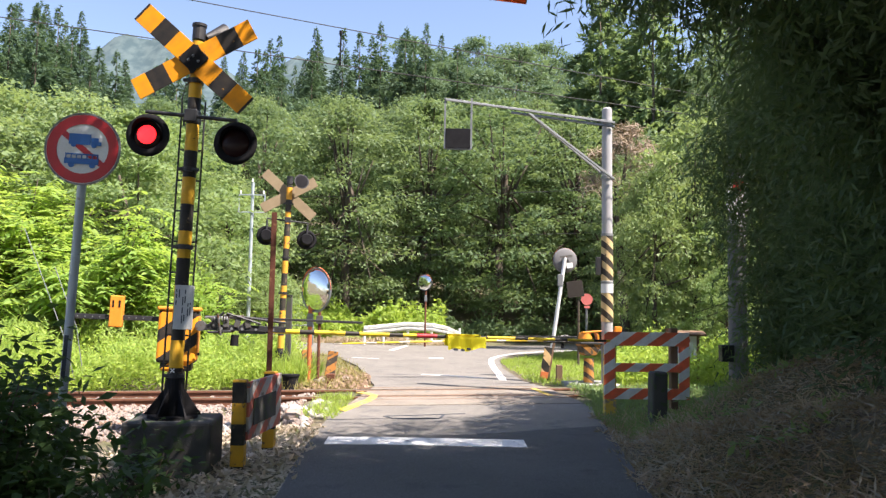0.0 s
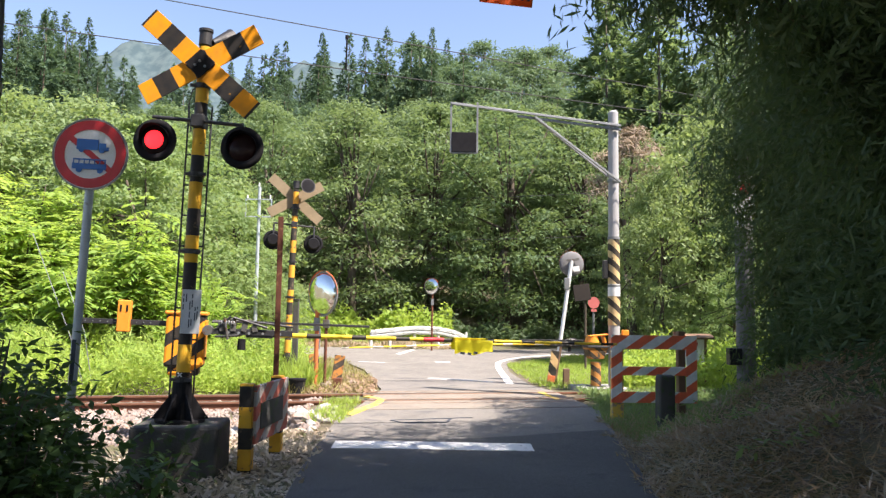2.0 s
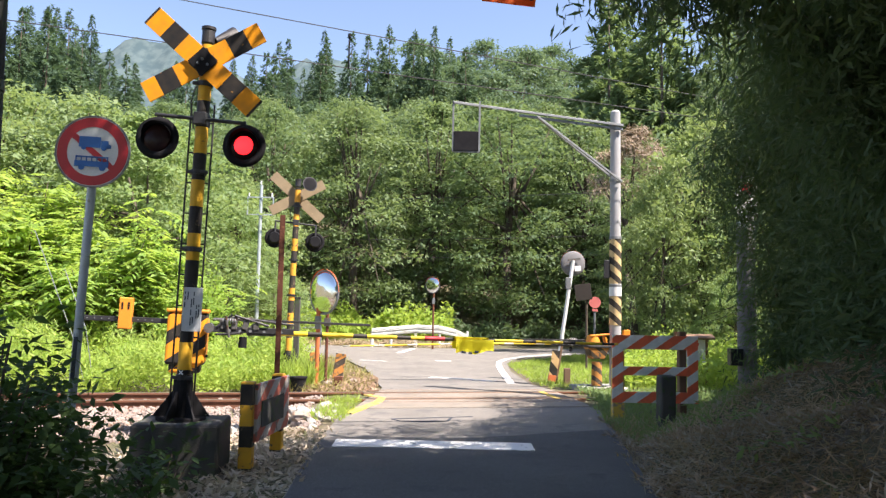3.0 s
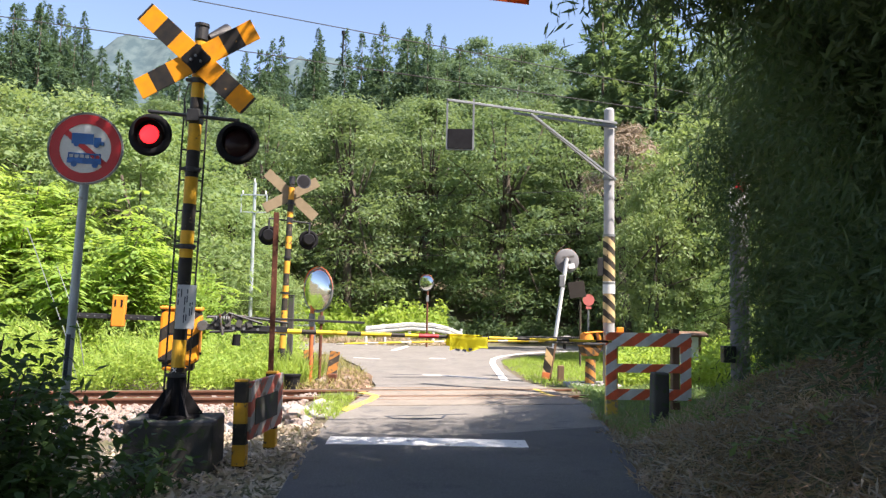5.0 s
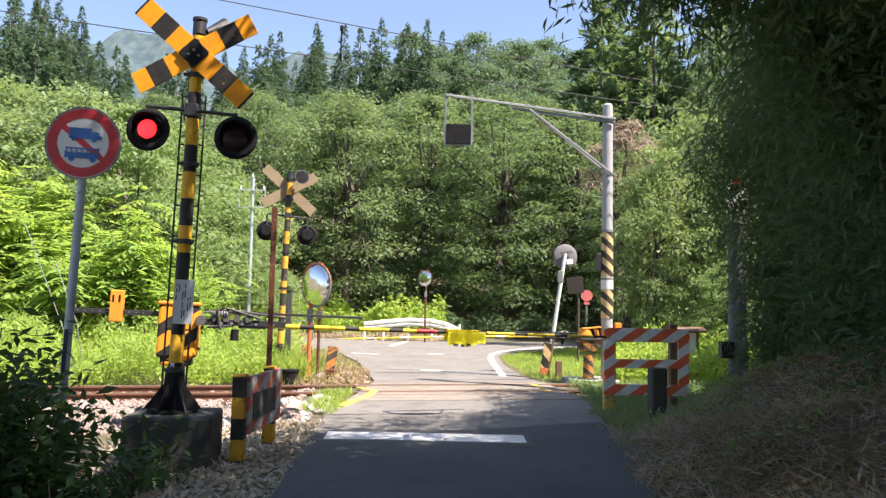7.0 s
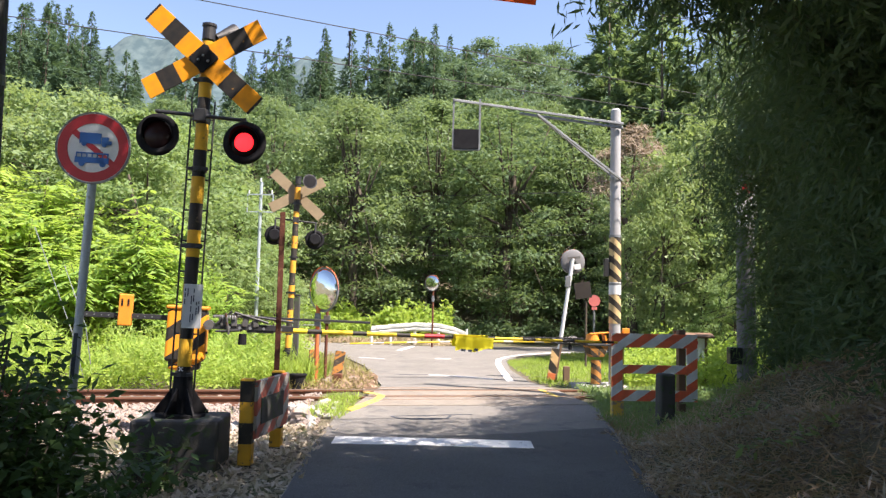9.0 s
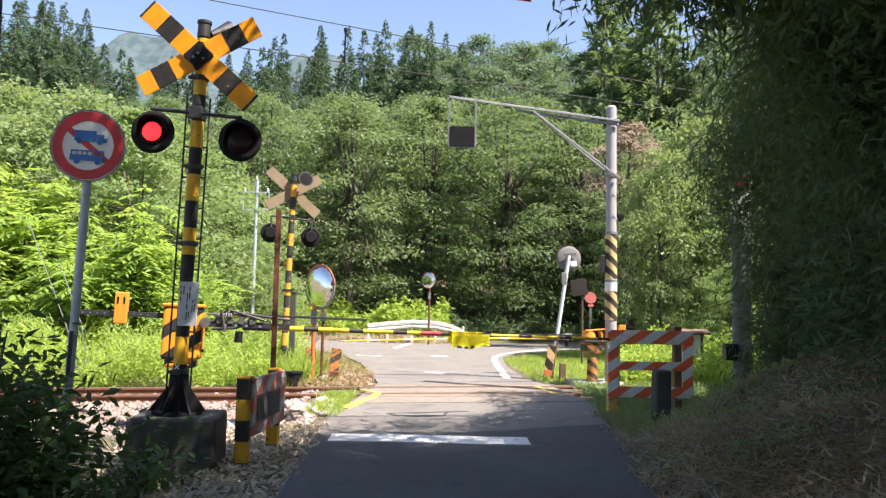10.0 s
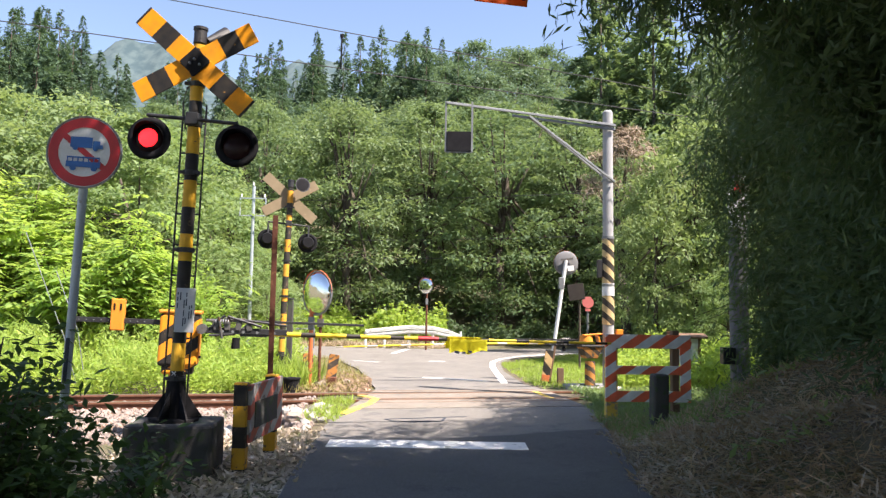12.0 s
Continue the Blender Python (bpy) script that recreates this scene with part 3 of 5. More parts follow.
def frond_shrub(seed, h, r, nfrond, mat, leaflet=0.17):
    """A young tree with long feathered leaves."""
    rng = np.random.default_rng(seed)
    bm = fresh()
    tips = []
    for i in range(16):
        a, rr = rng.uniform(0, 6.28), r * math.sqrt(rng.uniform(0.02, 0.9))
        z = h * rng.uniform(0.45, 1.0) * (1 - 0.35 * (rr / r) ** 2)
        k = Vector((math.cos(a) * rr * 0.4, math.sin(a) * rr * 0.4, z * 0.5))
        tip = Vector((math.cos(a) * rr, math.sin(a) * rr, z))
        rod(bm, (0, 0, -0.3), k, 0.05, 0.03, 6)
        rod(bm, k, tip, 0.03, 0.008, 6)
        tips += [(k, tip)] * 2
    tips = np.array([[list(a), list(b)] for a, b in tips])
    w = rng.integers(0, len(tips), nfrond)
    s = rng.uniform(0.1, 1.0, nfrond)[:, None]
    o = tips[w, 0] * (1 - s) + tips[w, 1] * s + rng.normal(0, 0.22, (nfrond, 3))
    d = unit(rng.normal(0, 1, (nfrond, 3)) * (1, 1, 0.5) + (0, -0.1, 0.1))
    m = 9
    ln = rng.uniform(0.4, 0.8, nfrond)
    t = np.linspace(0.15, 1, m)
    p = o[:, None] + d[:, None] * (t[None, :, None] * ln[:, None, None])
    p[:, :, 2] -= 0.3 * (t ** 2)[None] * ln[:, None]
    side = unit(np.cross(d, (0, 0, 1.0)))
    sg = np.where(np.arange(m) % 2, 1, -1)
    ax = side[:, None] * sg[None, :, None] * 0.9 + d[:, None] * 0.6 - np.array((0, 0, 0.25))
    nor = np.broadcast_to(np.array((0, 0, 1.0)), p.shape) + rng.normal(0, 0.3, p.shape)
    L = leaflet * rng.uniform(0.8, 1.25, nfrond * m)
    return bm, leaf_mesh("crown", p.reshape(-1, 3), ax.reshape(-1, 3), nor.reshape(-1, 3), L, L * 0.36, mat)


def plant(src, x, y, s=1.0, turn=0.0, sz=None, dz=0.0):
    m = pose(x, y, float(height(x, y)) + dz, 0, 0, turn) @ Matrix.Diagonal((s, s, sz or s, 1))
    return copy_thing(src, m)


SKY_A = (-0.60, -0.504, -0.472, -0.445, -0.42, -0.30, -0.27, -0.194, -0.106, -0.047, 0.005, 0.063, 0.122, 0.18, 0.30)
SKY_E = (0.392, 0.400, 0.382, 0.350, 0.325, 0.325, 0.355, 0.374, 0.380, 0.380, 0.380, 0.387, 0.387, 0.362, 0.35)  # rise of the tree line by bearing


def woods():
    rng = random.Random(3)
    deep = [tree_thing("broadleaf_tree", "tall dark green broadleaf tree at the wood's edge", "tree", *broadleaf(11 + i, 11.5, 4.4, 190, 20000, 0.185, m, 0.08), group="wood beyond the crossing")
            for i, m in enumerate(("leaf_mid", "leaf_mid", "leaf_mid"))]
    con = [tree_thing("cedar_tree", "tall pointed dark green cedar on the hillside", "tree", *conifer(31 + i, 15, 3.2, 7600, "leaf_conifer"), group="cedars of the hillside") for i in range(3)]
    lush = [tree_thing("sunlit_tree", "bright yellow-green young tree in full sun", "tree", *(frond_shrub(51 + i, 4.6, 2.5, 1200, "leaf_bright", 0.25) if i < 2 else broadleaf(54 + i, 5.6, 2.7, 110, 17000, 0.115, ("leaf_soft", "leaf_light")[i - 2], 0.08)), group="young trees beyond the track") for i in range(4)]
    far_wood = [tree_thing("hillside_tree", "rounded green broadleaf tree on the hillside", "tree", *broadleaf(61 + i, 11.5, 4.6, 130, 8500, 0.25, m, 0.02), group="wood of the hillside") for i, m in enumerate(("leaf_hill", "leaf_hill"))]
    pine = [tree_thing("pine_tree", "tall dark pine with flat layered boughs", "tree", *conifer(47, 13.5, 4.4, 17000, "leaf_mid", 190, 0.5, 0.2), group="pines behind the pole")]
    first = {}

    def put(kind, lst, i, *a, **k):
        src = lst[i % len(lst)]
        if src.name not in first:
            first[src.name] = True
            x, y, s = a[0], a[1], a[2]
            src.matrix_basis = pose(x, y, float(height(x, y)) + k.get("dz", 0), 0, 0, a[3]) @ Matrix.Diagonal((s, s, k.get("sz") or s, 1))
            return src
        # copies start from unit scale
        sc = src.scale.copy()
        src.scale = (1, 1, 1)
        ob = plant(src, *a, **k)
        src.scale = sc
        return ob

    # front row of the dark wood
    front = [(-9, 40, 1.0), (-4.5, 39, 1.05), (-0.5, 41, 1.2), (3.5, 40, 1.1), (7.5, 41, 1.0), (11.5, 40, 0.95), (-13.5, 41, 0.95), (15.5, 40, 0.95), (19, 38, 1.0),
             (-6.5, 47, 1.1), (-2, 48, 1.2), (2.5, 48, 1.25), (6.5, 49, 1.2), (11, 48, 1.1), (-11.5, 48, 1.05), (16, 47, 1.1), (21, 45, 1.1), (-17, 46, 1.0),
             (9.5, 33.5, 0.75), (13.2, 33, 0.9), (17, 31, 0.95), (14.5, 26, 0.9), (18.5, 24.5, 1.0), (12, 22.5, 0.75), (23, 33, 1.1)]
    for i, (x, y, s) in enumerate(front):
        put("wood", deep, i, x, y, min(s, (0.285 * y + 1.4 - float(height(x, y))) / 11.5), rng.uniform(0, 360))
    # the hill to the right: rounded trees up to the sky line
    for row, (y, k) in enumerate(((72, 0.86), (88, 0.94), (104, 1.0))):
        for i in range(11):
            x, yy = -3 + i * (3.4 + 0.4 * row) + rng.uniform(-1, 1), y + rng.uniform(-3, 3)
            rise = float(np.interp(x / yy, SKY_A, SKY_E)) * k * rng.uniform(0.95, 1.0)
            put("hill", far_wood, i + row, x, yy, min(2.1, (rise * yy + 1.4 - float(height(x, yy))) / 11.8), rng.uniform(0, 360))
    for i in range(12):
        x, y = -40 + i * 2.1 + rng.uniform(-0.8, 0.8), 82 + rng.uniform(-6, 6)
        put("hill", far_wood, i, x, y, rng.uniform(0.75, 0.95) * (0.235 * y + 1.4 - float(height(x, y))) / 11.5, rng.uniform(0, 360))
    for i in range(22):
        x, y = -34 + (i % 11) * 5.6 + rng.uniform(-2, 2), 57 + (i // 11) * 8 + rng.uniform(-2, 2)
        put("hill", far_wood, i, x, y, min(1.1, (rng.uniform(0.25, 0.285) * y + 1.4 - float(height(x, y))) / 11.5), rng.uniform(0, 360))
    # cedars on the hill and its ridge
    for row, (y, n, x0, dx) in enumerate(((58, 13, -38, 2.4), (70, 24, -52, 3.4), (80, 26, -52, 3.6), (95, 26, -62, 4.4), (110, 30, -70, 4.6))):
        for i in range(n):
            x = x0 + i * dx + rng.uniform(-1.6, 1.6)
            if (row == 0 and x > -20) or x / y > 0.03:
                continue
            yy = y + rng.uniform(-4, 4)
            rise = float(np.interp(x / yy, SKY_A, SKY_E)) * (1.02 - 0.2 * rng.random() ** 1.5)
            tall = (rise * yy + 1.4 - float(height(x, yy))) / 15
            tall = min(1.8, max(0.4, tall))
            put("cedar", con, i + row, x, yy, min(1.1, max(0.75, tall)) * rng.uniform(0.85, 1.1), rng.uniform(0, 360), sz=tall)
    for i, (x, y, s) in enumerate(((13.2, 46, 1.5), (10.6, 49, 1.5), (16.6, 45, 1.5), (14.6, 51, 1.6), (18.5, 40, 1.4), (12.2, 54, 1.6))):
        put("pine", pine, i, x, y, s, rng.uniform(0, 360))
    # sunlit young trees on the track's far side
    for i, (x, y, s) in enumerate([(-8.4, 19, 0.95), (-11, 20, 1.1), (-6.6, 19.6, 0.65), (-13.6, 21.5, 1.25), (-9.4, 23.5, 1.35), (-16.5, 23, 1.5), (-5.4, 25, 0.5), (-12.5, 26, 1.6), (-8.0, 28, 1.05), (-17, 29, 1.8), (-12, 32, 1.7), (-21, 27, 1.7), (-19, 35, 2.0), (-9.5, 34, 1.35)]):
        put("lush", lush, i % 2 + (2 if y > 22.5 else 0), x, y, s, rng.uniform(0, 360))
    for i, (x, y, s, tall) in enumerate([(7.5, 19.5, 0.42, 0.5), (6.5, 22.5, 0.62, 1.05), (8.2, 23.5, 1.05, 1.42), (9.9, 22, 1.0, 1.2), (11.2, 26.5, 1.3, 1.6), (12.8, 27, 1.4, 1.5), (10.2, 31, 1.1, 1.3)]):
        put("lush", lush, (2, 3, 3, 2, 3, 2, 3)[i], x, y, s, rng.uniform(0, 360), sz=tall)


woods()


def leaf_field(name, x0, x1, y0, y1, n, hmax, length, aspect, mat, label, keep=None, bottom=0.0, up=0.5, seed=5, kind="stuff", near=False):
    """Weeds or grass: leaves rising in uneven clumps."""
    rng = np.random.default_rng(seed)
    x, y = rng.uniform(x0, x1, n), rng.uniform(y0, y1, n)
    if keep is not None:
        k = keep(x, y)
        x, y = x[k], y[k]
    n = len(x)
    hh = hmax * (0.55 + 0.45 * np.sin(x * 1.9 + 1.3 * np.sin(y * 1.1)) * np.sin(y * 1.6 + x * 0.7)) * rng.uniform(0.6, 1.1, n)
    z = height(x, y) + bottom + hh * rng.uniform(0, 1, n) ** 0.5
    ax = unit(rng.normal(size=(n, 3)) * (1, 1, 0.5) + (0, 0, up))
    nor = unit(rng.normal(0, 0.6, (n, 3)) + (0, -0.2, 0.8))
    L = length * rng.uniform(0.6, 1.4, n)
    make = leaf_mesh if near else blade_mesh
    me = make(name, np.stack([x, y, z], 1), ax, nor, L, L * aspect, mat)
    return tagged(new(name, me), label, "plants", kind=kind)


def off_track(x, y):
    v = (y - 13.36) * math.cos(radians(12.7)) - x * math.sin(radians(12.7))
    return v


leaf_field("weeds", -18, -3.1, 12.0, 20, 76000, 1.1, 0.09, 0.42, "leaf_weed", "bright green weeds beyond the track", lambda x, y: off_track(x, y) > 0.78, seed=5)
leaf_field("weeds", 3.7, 11, 14.5, 24, 60000, 1.15, 0.10, 0.5, "leaf_weed", "bright green weeds behind the barricade", lambda x, y: (off_track(x, y) > 0.9) & (x > 3.2 + (y - 15) * 0.32), seed=6)
leaf_field("ferns", -18, -3.1, 12.0, 19, 52000, 1.3, 0.17, 0.16, "leaf_bright", "feathery green ferns among the weeds", lambda x, y: (off_track(x, y) > 0.85) & (np.sin(x * 2.3 + y) + np.sin(y * 3.1 - x * 1.1) > -0.7), up=0.8, seed=54)
leaf_field("shrub_mass", -19, -4.6, 18.5, 23, 46000, 3.0, 0.13, 0.45, "leaf_bright", "sunlit tangle of shrubs beyond the track", lambda x, y: x < -5.2 - 0.25 * (y - 18), seed=31)
leaf_field("verge_grass", -3.6, -1.2, 13.6, 24, 4200, 0.2, 0.16, 0.09, "dry_grass", "sunlit grass and straw on the verge", lambda x, y: x < -1.35 - np.clip(y - 16, 0, 9) * 0.22, up=1.2, seed=7)
leaf_field("tall_grass", -4.4, -2.3, 14.3, 16.2, 3600, 0.55, 0.34, 0.05, "leaf_weed", "tall pale grass round the far signal", None, up=1.6, seed=51)
leaf_field("wood_undergrowth", -3, 16, 35.4, 38.6, 15000, 1.7, 0.2, 0.6, "leaf_dark", "dark undergrowth at the foot of the wood", lambda x, y: y > 35.6 + 0.18 * np.clip(x, 0, 30), seed=52)
leaf_field("verge_litter", -3.4, -1.2, 13.9, 19, 3500, 0.04, 0.1, 0.3, "dead_leaf", "brown dead leaves and clods on the verge", lambda x, y: x < -1.2 - np.clip(y - 15.5, 0, 9) * 0.22, up=0.1, seed=33)
leaf_field("verge_grass", 1.8, 8, 15.2, 28, 26000, 0.09, 0.12, 0.14, "leaf_weed", "short bright grass on the verge", lambda x, y: x > 1.92 + np.clip(16 - y, 0, 2) * 0.3 + np.clip(y - 22.5, 0, 9) * 0.55, up=1.3, seed=8)
leaf_field("hedge_weeds", -9, 0.5, 33.5, 38, 22000, 1.95, 0.18, 0.8, "leaf_weed", "green creeper mound beyond the guard rail", lambda x, y: y > 33.2, seed=9)
leaf_field("kerb_grass", 2.2, 3.6, 8.6, 12.2, 4200, 0.11, 0.1, 0.12, "leaf_soft", "green grass round the barricade's feet", lambda x, y: x > road_right(y) - 0.05, up=1.1, seed=10)
leaf_field("edge_grass", -1.75, -1.25, 10.0, 12.4, 800, 0.14, 0.12, 0.1, "leaf_weed", "tuft of grass at the road's edge", None, up=1.2, seed=12)
leaf_field("leaf_litter", 1.7, 7, 3.0, 11, 48000, 0.07, 0.095, 0.14, "dead_leaf", "dry fallen bamboo leaves on the bank", lambda x, y: x > road_right(y) - 0.06 + 0.09 * np.sin(y * 7.3) * np.sin(y * 2.9), up=0.1, near=True, seed=13)
leaf_field("pale_litter", 1.75, 6.5, 3.2, 10.6, 15000, 0.09, 0.105, 0.14, "chips", "bleached narrow bamboo leaves scattered on the bank", lambda x, y: (x > road_right(y) - 0.04 + 0.09 * np.sin(y * 7.3) * np.sin(y * 2.9)) & (np.sin(x * 3.1 + y * 1.7) + np.sin(y * 4.3 - x * 2.2) > -0.6), up=0.05, near=True, seed=44)
leaf_field("edge_litter", 1.5, 3.6, 4.2, 9.6, 6500, 0.05, 0.085, 0.17, "chips", "pale dry leaves along the road's edge", lambda x, y: (x > road_right(y) - 0.05 + 0.09 * np.sin(y * 7.3) * np.sin(y * 2.9)) & (x < road_right(y) + 0.35 + 0.25 * np.sin(y * 3.1)), up=0.05, near=True, seed=53)
leaf_field("leaf_litter", -3.4, -1.15, 4.0, 9.4, 9500, 0.035, 0.08, 0.34, "chips", "dry leaves and chips beside the road", lambda x, y: x < -1.06 - 0.05 * (y - 5) + 0.07 * np.sin(y * 8.1) * np.sin(y * 3.3), up=0.1, near=True, seed=14)
leaf_field("trackside_weeds", 2.55, 7.5, 12.0, 14.6, 9000, 0.2, 0.09, 0.3, "leaf_soft", "low green weeds along the rails", None, up=0.7, seed=24)
leaf_field("bank_plants", 2.4, 5, 5.0, 10.5, 1500, 0.24, 0.12, 0.3, "leaf_soft", "low green plants among the litter", lambda x, y: np.sin(x * 5 + y * 3) + np.sin(y * 4.1 - x * 2) > 0.5, near=True, seed=15)


leaf_field("far_verge", -9, 1.6, 30.2, 33.6, 9000, 0.35, 0.25, 0.1, "straw", "straw and dry growth on the far verge", lambda x, y: y > 31.9 + 0.12 * np.abs(x + 1.8), up=0.9, seed=23)


def bamboo(seed, h, lean, spread=1.15):
    """A culm that arches over to -x, with drooping sprays of narrow leaves."""
    rng = np.random.default_rng(seed)
    t = np.linspace(0, 1, 14)
    cx, cz = -lean * t ** 2.2, h * (t - 0.16 * t ** 3 * lean / 2.2)
    cy = 0.25 * np.sin(t * 2 + seed) * t
    pts = np.stack([cx, cy, cz], 1)
    bm = fresh()
    tube(bm, pts, [0.028 * (1.05 - k) for k in t], 7)
    nt = 210
    s = rng.uniform(0.02, 1, nt)
    o = np.stack([np.interp(s, t, pts[:, k]) for k in range(3)], 1)
    d = unit(rng.normal(size=(nt, 3)) * (1, 1, 0.35) + (0, 0, 0.2))
    ln = rng.uniform(0.3, 1.0, nt) * spread
    m = 13
    u = np.linspace(0.2, 1, m)
    p = o[:, None] + d[:, None] * (u[None, :, None] * ln[:, None, None])
    p[:, :, 2] -= 0.5 * (u ** 2)[None] * ln[:, None]
    p = p + rng.normal(0, 0.05, p.shape)
    ax = d[:, None] * 0.5 + rng.normal(0, 0.55, p.shape) + np.array((0, 0, -0.55))
    L = rng.uniform(0.09, 0.18, nt * m)
    make = leaf_mesh if lean > 3 else blade_mesh
    me = make("foliage", p.reshape(-1, 3), ax.reshape(-1, 3), rng.normal(size=(nt * m, 3)) + (0, 0, 0.6), L, L * 0.16 + 0.004, "leaf_bamboo")
    return bm, me


def bamboo_grove():
    rng = random.Random(9)
    src = [tree_thing("bamboo", "leaning dark green bamboo on the shaded bank", "bamboo", *bamboo(70 + i, h, ln, 0.92 if i > 2 else 1.15), group="bamboo of the bank", crown_name="foliage", trunk_name="culm", trunk_mat="culm")
           for i, (h, ln) in enumerate(((7.0, 2.2), (6.0, 1.7), (7.8, 2.8), (4.2, 1.1), (4.9, 3.2)))]
    spots = []
    for i in range(84):
        y = 4.5 + (i * 0.618 % 1) * 6.3
        x = 3.7 + (i * 0.377 % 1) * 3.4 + 0.24 * max(0.0, y - 5.5) + (0.1 if y > 6.5 else 0.0)
        spots.append((x, y, i % 4 if y < 6.5 else 3, rng.uniform(-45, 45), rng.uniform(0.85, 1.15)))
    # Culms out of view beside the camera, added to shade bank and near road.
    for i in range(7):
        spots.append((4.4 + (i * 0.61 % 1) * 2.4, 2.4 + i * 0.32, (1, 3)[i % 2], rng.uniform(-30, 30), rng.uniform(0.9, 1.1)))
        spots.append((2.6 + rng.uniform(0, 1.2), -1.0 + i * 0.7, (0, 2)[i % 2], rng.uniform(-25, 25), rng.uniform(1.0, 1.2)))
    for i in range(10):
        spots.append((4.05 + (i * 0.61 % 1) * 0.8, 4.9 + (i * 0.38 % 1) * 1.7, 4, rng.uniform(-22, 22), rng.uniform(0.92, 1.1)))
    for i in range(7):
        spots.append((5.45 + (i * 0.61 % 1) * 0.9, 10.7 + (i * 0.38 % 1) * 0.7, 3, rng.uniform(-35, 35), rng.uniform(1.05, 1.35)))
    spots += [(4.75, 10.8, 3, 10, 0.9), (4.95, 11.3, 3, -20, 0.95), (5.1, 10.4, 3, 30, 0.9)]
    used = set()
    for x, y, k, a, s in spots:
        m = pose(x, y, float(height(x, y)) - 0.05, 0, 0, a) @ Matrix.Scale(s, 4)
        if k in used:
            sc = src[k].scale.copy()
            src[k].scale = (1, 1, 1)
            copy_thing(src[k], m)
            src[k].scale = sc
        else:
            used.add(k)
            src[k].matrix_basis = m


bamboo_grove()
leaf_field("bamboo_grass", 3.6, 9.5, 3.2, 11.4, 34000, 2.1, 0.2, 0.16, "leaf_bamboo", "dense dark bamboo grass on the shaded bank", lambda x, y: x > 3.2 + 0.24 * np.clip(y - 5, 0, 9) + 0.25 * np.sin(y * 2.3), up=0.1, near=True, seed=21)
leaf_field("straw", 2.2, 6.2, 4.0, 10.6, 3000, 0.12, 0.20, 0.05, "straw", "dry bamboo straw on the bank", lambda x, y: (x > road_right(y) + 0.3) & (np.sin(x * 3.1 + y) + np.sin(y * 2.7 - x * 1.3) > -0.4), up=0.4, seed=22)


def shade_trees():
    # All but the last stand out of view, added to block sun and sky.
    for i, (x, y, h, r, low) in enumerate(((2.3, 1.3, 10.0, 4.9, 0.5), (0.5, -5.5, 11, 4.6, 0.45), (-5.5, -3.5, 10, 4.0, 0.5), (4.5, -5, 11, 4.4, 0.3), (-1.5, -12, 11, 4.5, 0.25), (11.0, 12.5, 9, 3.8, 0.1))):
        bm, me = broadleaf(120 + i, h, r, 120, 26000 if i == 0 else 14000, 0.2, "leaf_dark", low)
        tree_thing("shade_tree", "leafy tree added to shade the near road", "tree", bm, me, pose(x, y, float(height(x, y))), "shade trees of the near road")


shade_trees()


def near_bush(x, y, h, r, n, seed, label):
    rng = np.random.default_rng(seed)
    bm = fresh()
    tips = []
    for i in range(14):
        a, q = rng.uniform(0, 6.28), rng.uniform(0.3, 1) * r
        tip = (math.cos(a) * q, math.sin(a) * q, h * rng.uniform(0.5, 1.0))
        rod(bm, (0, 0, -0.15), tip, 0.012, 0.004, 5)
        tips.append(tip)
    tips = np.array(tips)
    w = rng.integers(0, len(tips), n)
    s = rng.uniform(0.25, 1.05, n)[:, None]
    p = tips[w] * s + rng.normal(0, 0.13, (n, 3))
    p[:, 2] = np.maximum(p[:, 2], 0.02)
    ax = rng.normal(size=(n, 3)) * (1, 1, 0.4) + (0, 0, -0.15)
    L = rng.uniform(0.06, 0.14, n)
    me = leaf_mesh("foliage", p, ax, rng.normal(0, 0.5, (n, 3)) + (0, 0, 1), L, L * 0.42, "leaf_bush")
    tree_thing("bush", label, "bush", bm, me, pose(x, y, float(height(x, y))), "bushes by the road", "foliage", "stem")


near_bush(-2.65, 4.7, 1.0, 0.75, 2600, 91, "dark shaded bush beside the road")
near_bush(-3.3, 5.2, 1.15, 0.8, 2600, 92, "dark shaded bush beside the road")
near_bush(-2.15, 4.5, 0.5, 0.45, 900, 93, "low dark shaded bush beside the road")
near_bush(-2.70, 4.5, 1.5, 0.34, 800, 94, "tall thin shaded bush by the dark pole")
near_bush(-2.25, 6.2, 0.36, 0.36, 340, 95, "low leafy shoots in front of the signal's base")


# ---- crossing equipment ----
def face_disc(bm, r, th, m, seg=36):
    """A disc facing -y, centred at m."""
    return cyl(bm, r, r, th, m @ pose(0, th / 2, 0, 90, 0, 0), seg)


def ring(bm, r0, r1, th, m, seg=40):
    """A flat ring facing -y."""
    vs = []
    for i in range(seg):
        a = 2 * math.pi * i / seg
        vs.append([bm.verts.new(m @ Vector((math.cos(a) * r, y, math.sin(a) * r))) for r, y in ((r0, -th / 2), (r1, -th / 2), (r1, th / 2), (r0, th / 2))])
    for i in range(seg):
        a, b = vs[i], vs[(i + 1) % seg]
        for k in range(4):
            bm.faces.new((a[k], b[k], b[(k + 1) % 4], a[(k + 1) % 4]))
    bmesh.ops.recalc_face_normals(bm, faces=bm.faces)
    return bm


def dome(bm, r, depth, m, seg=24):
    """A shallow convex cap facing -y."""
    rows = []
    for j in range(7):
        t = j / 6
        rr, y = r * math.sin(t * math.pi / 2), -depth * math.cos(t * math.pi / 2)
        rows.append([bm.verts.new(m @ Vector((math.cos(6.28318 * i / seg) * rr, y, math.sin(6.28318 * i / seg) * rr))) for i in range(seg if j else 1)])
    for j in range(6):
        a, b = rows[j], rows[j + 1]
        for i in range(seg):
            k = (i + 1) % seg
            if len(a) == 1:
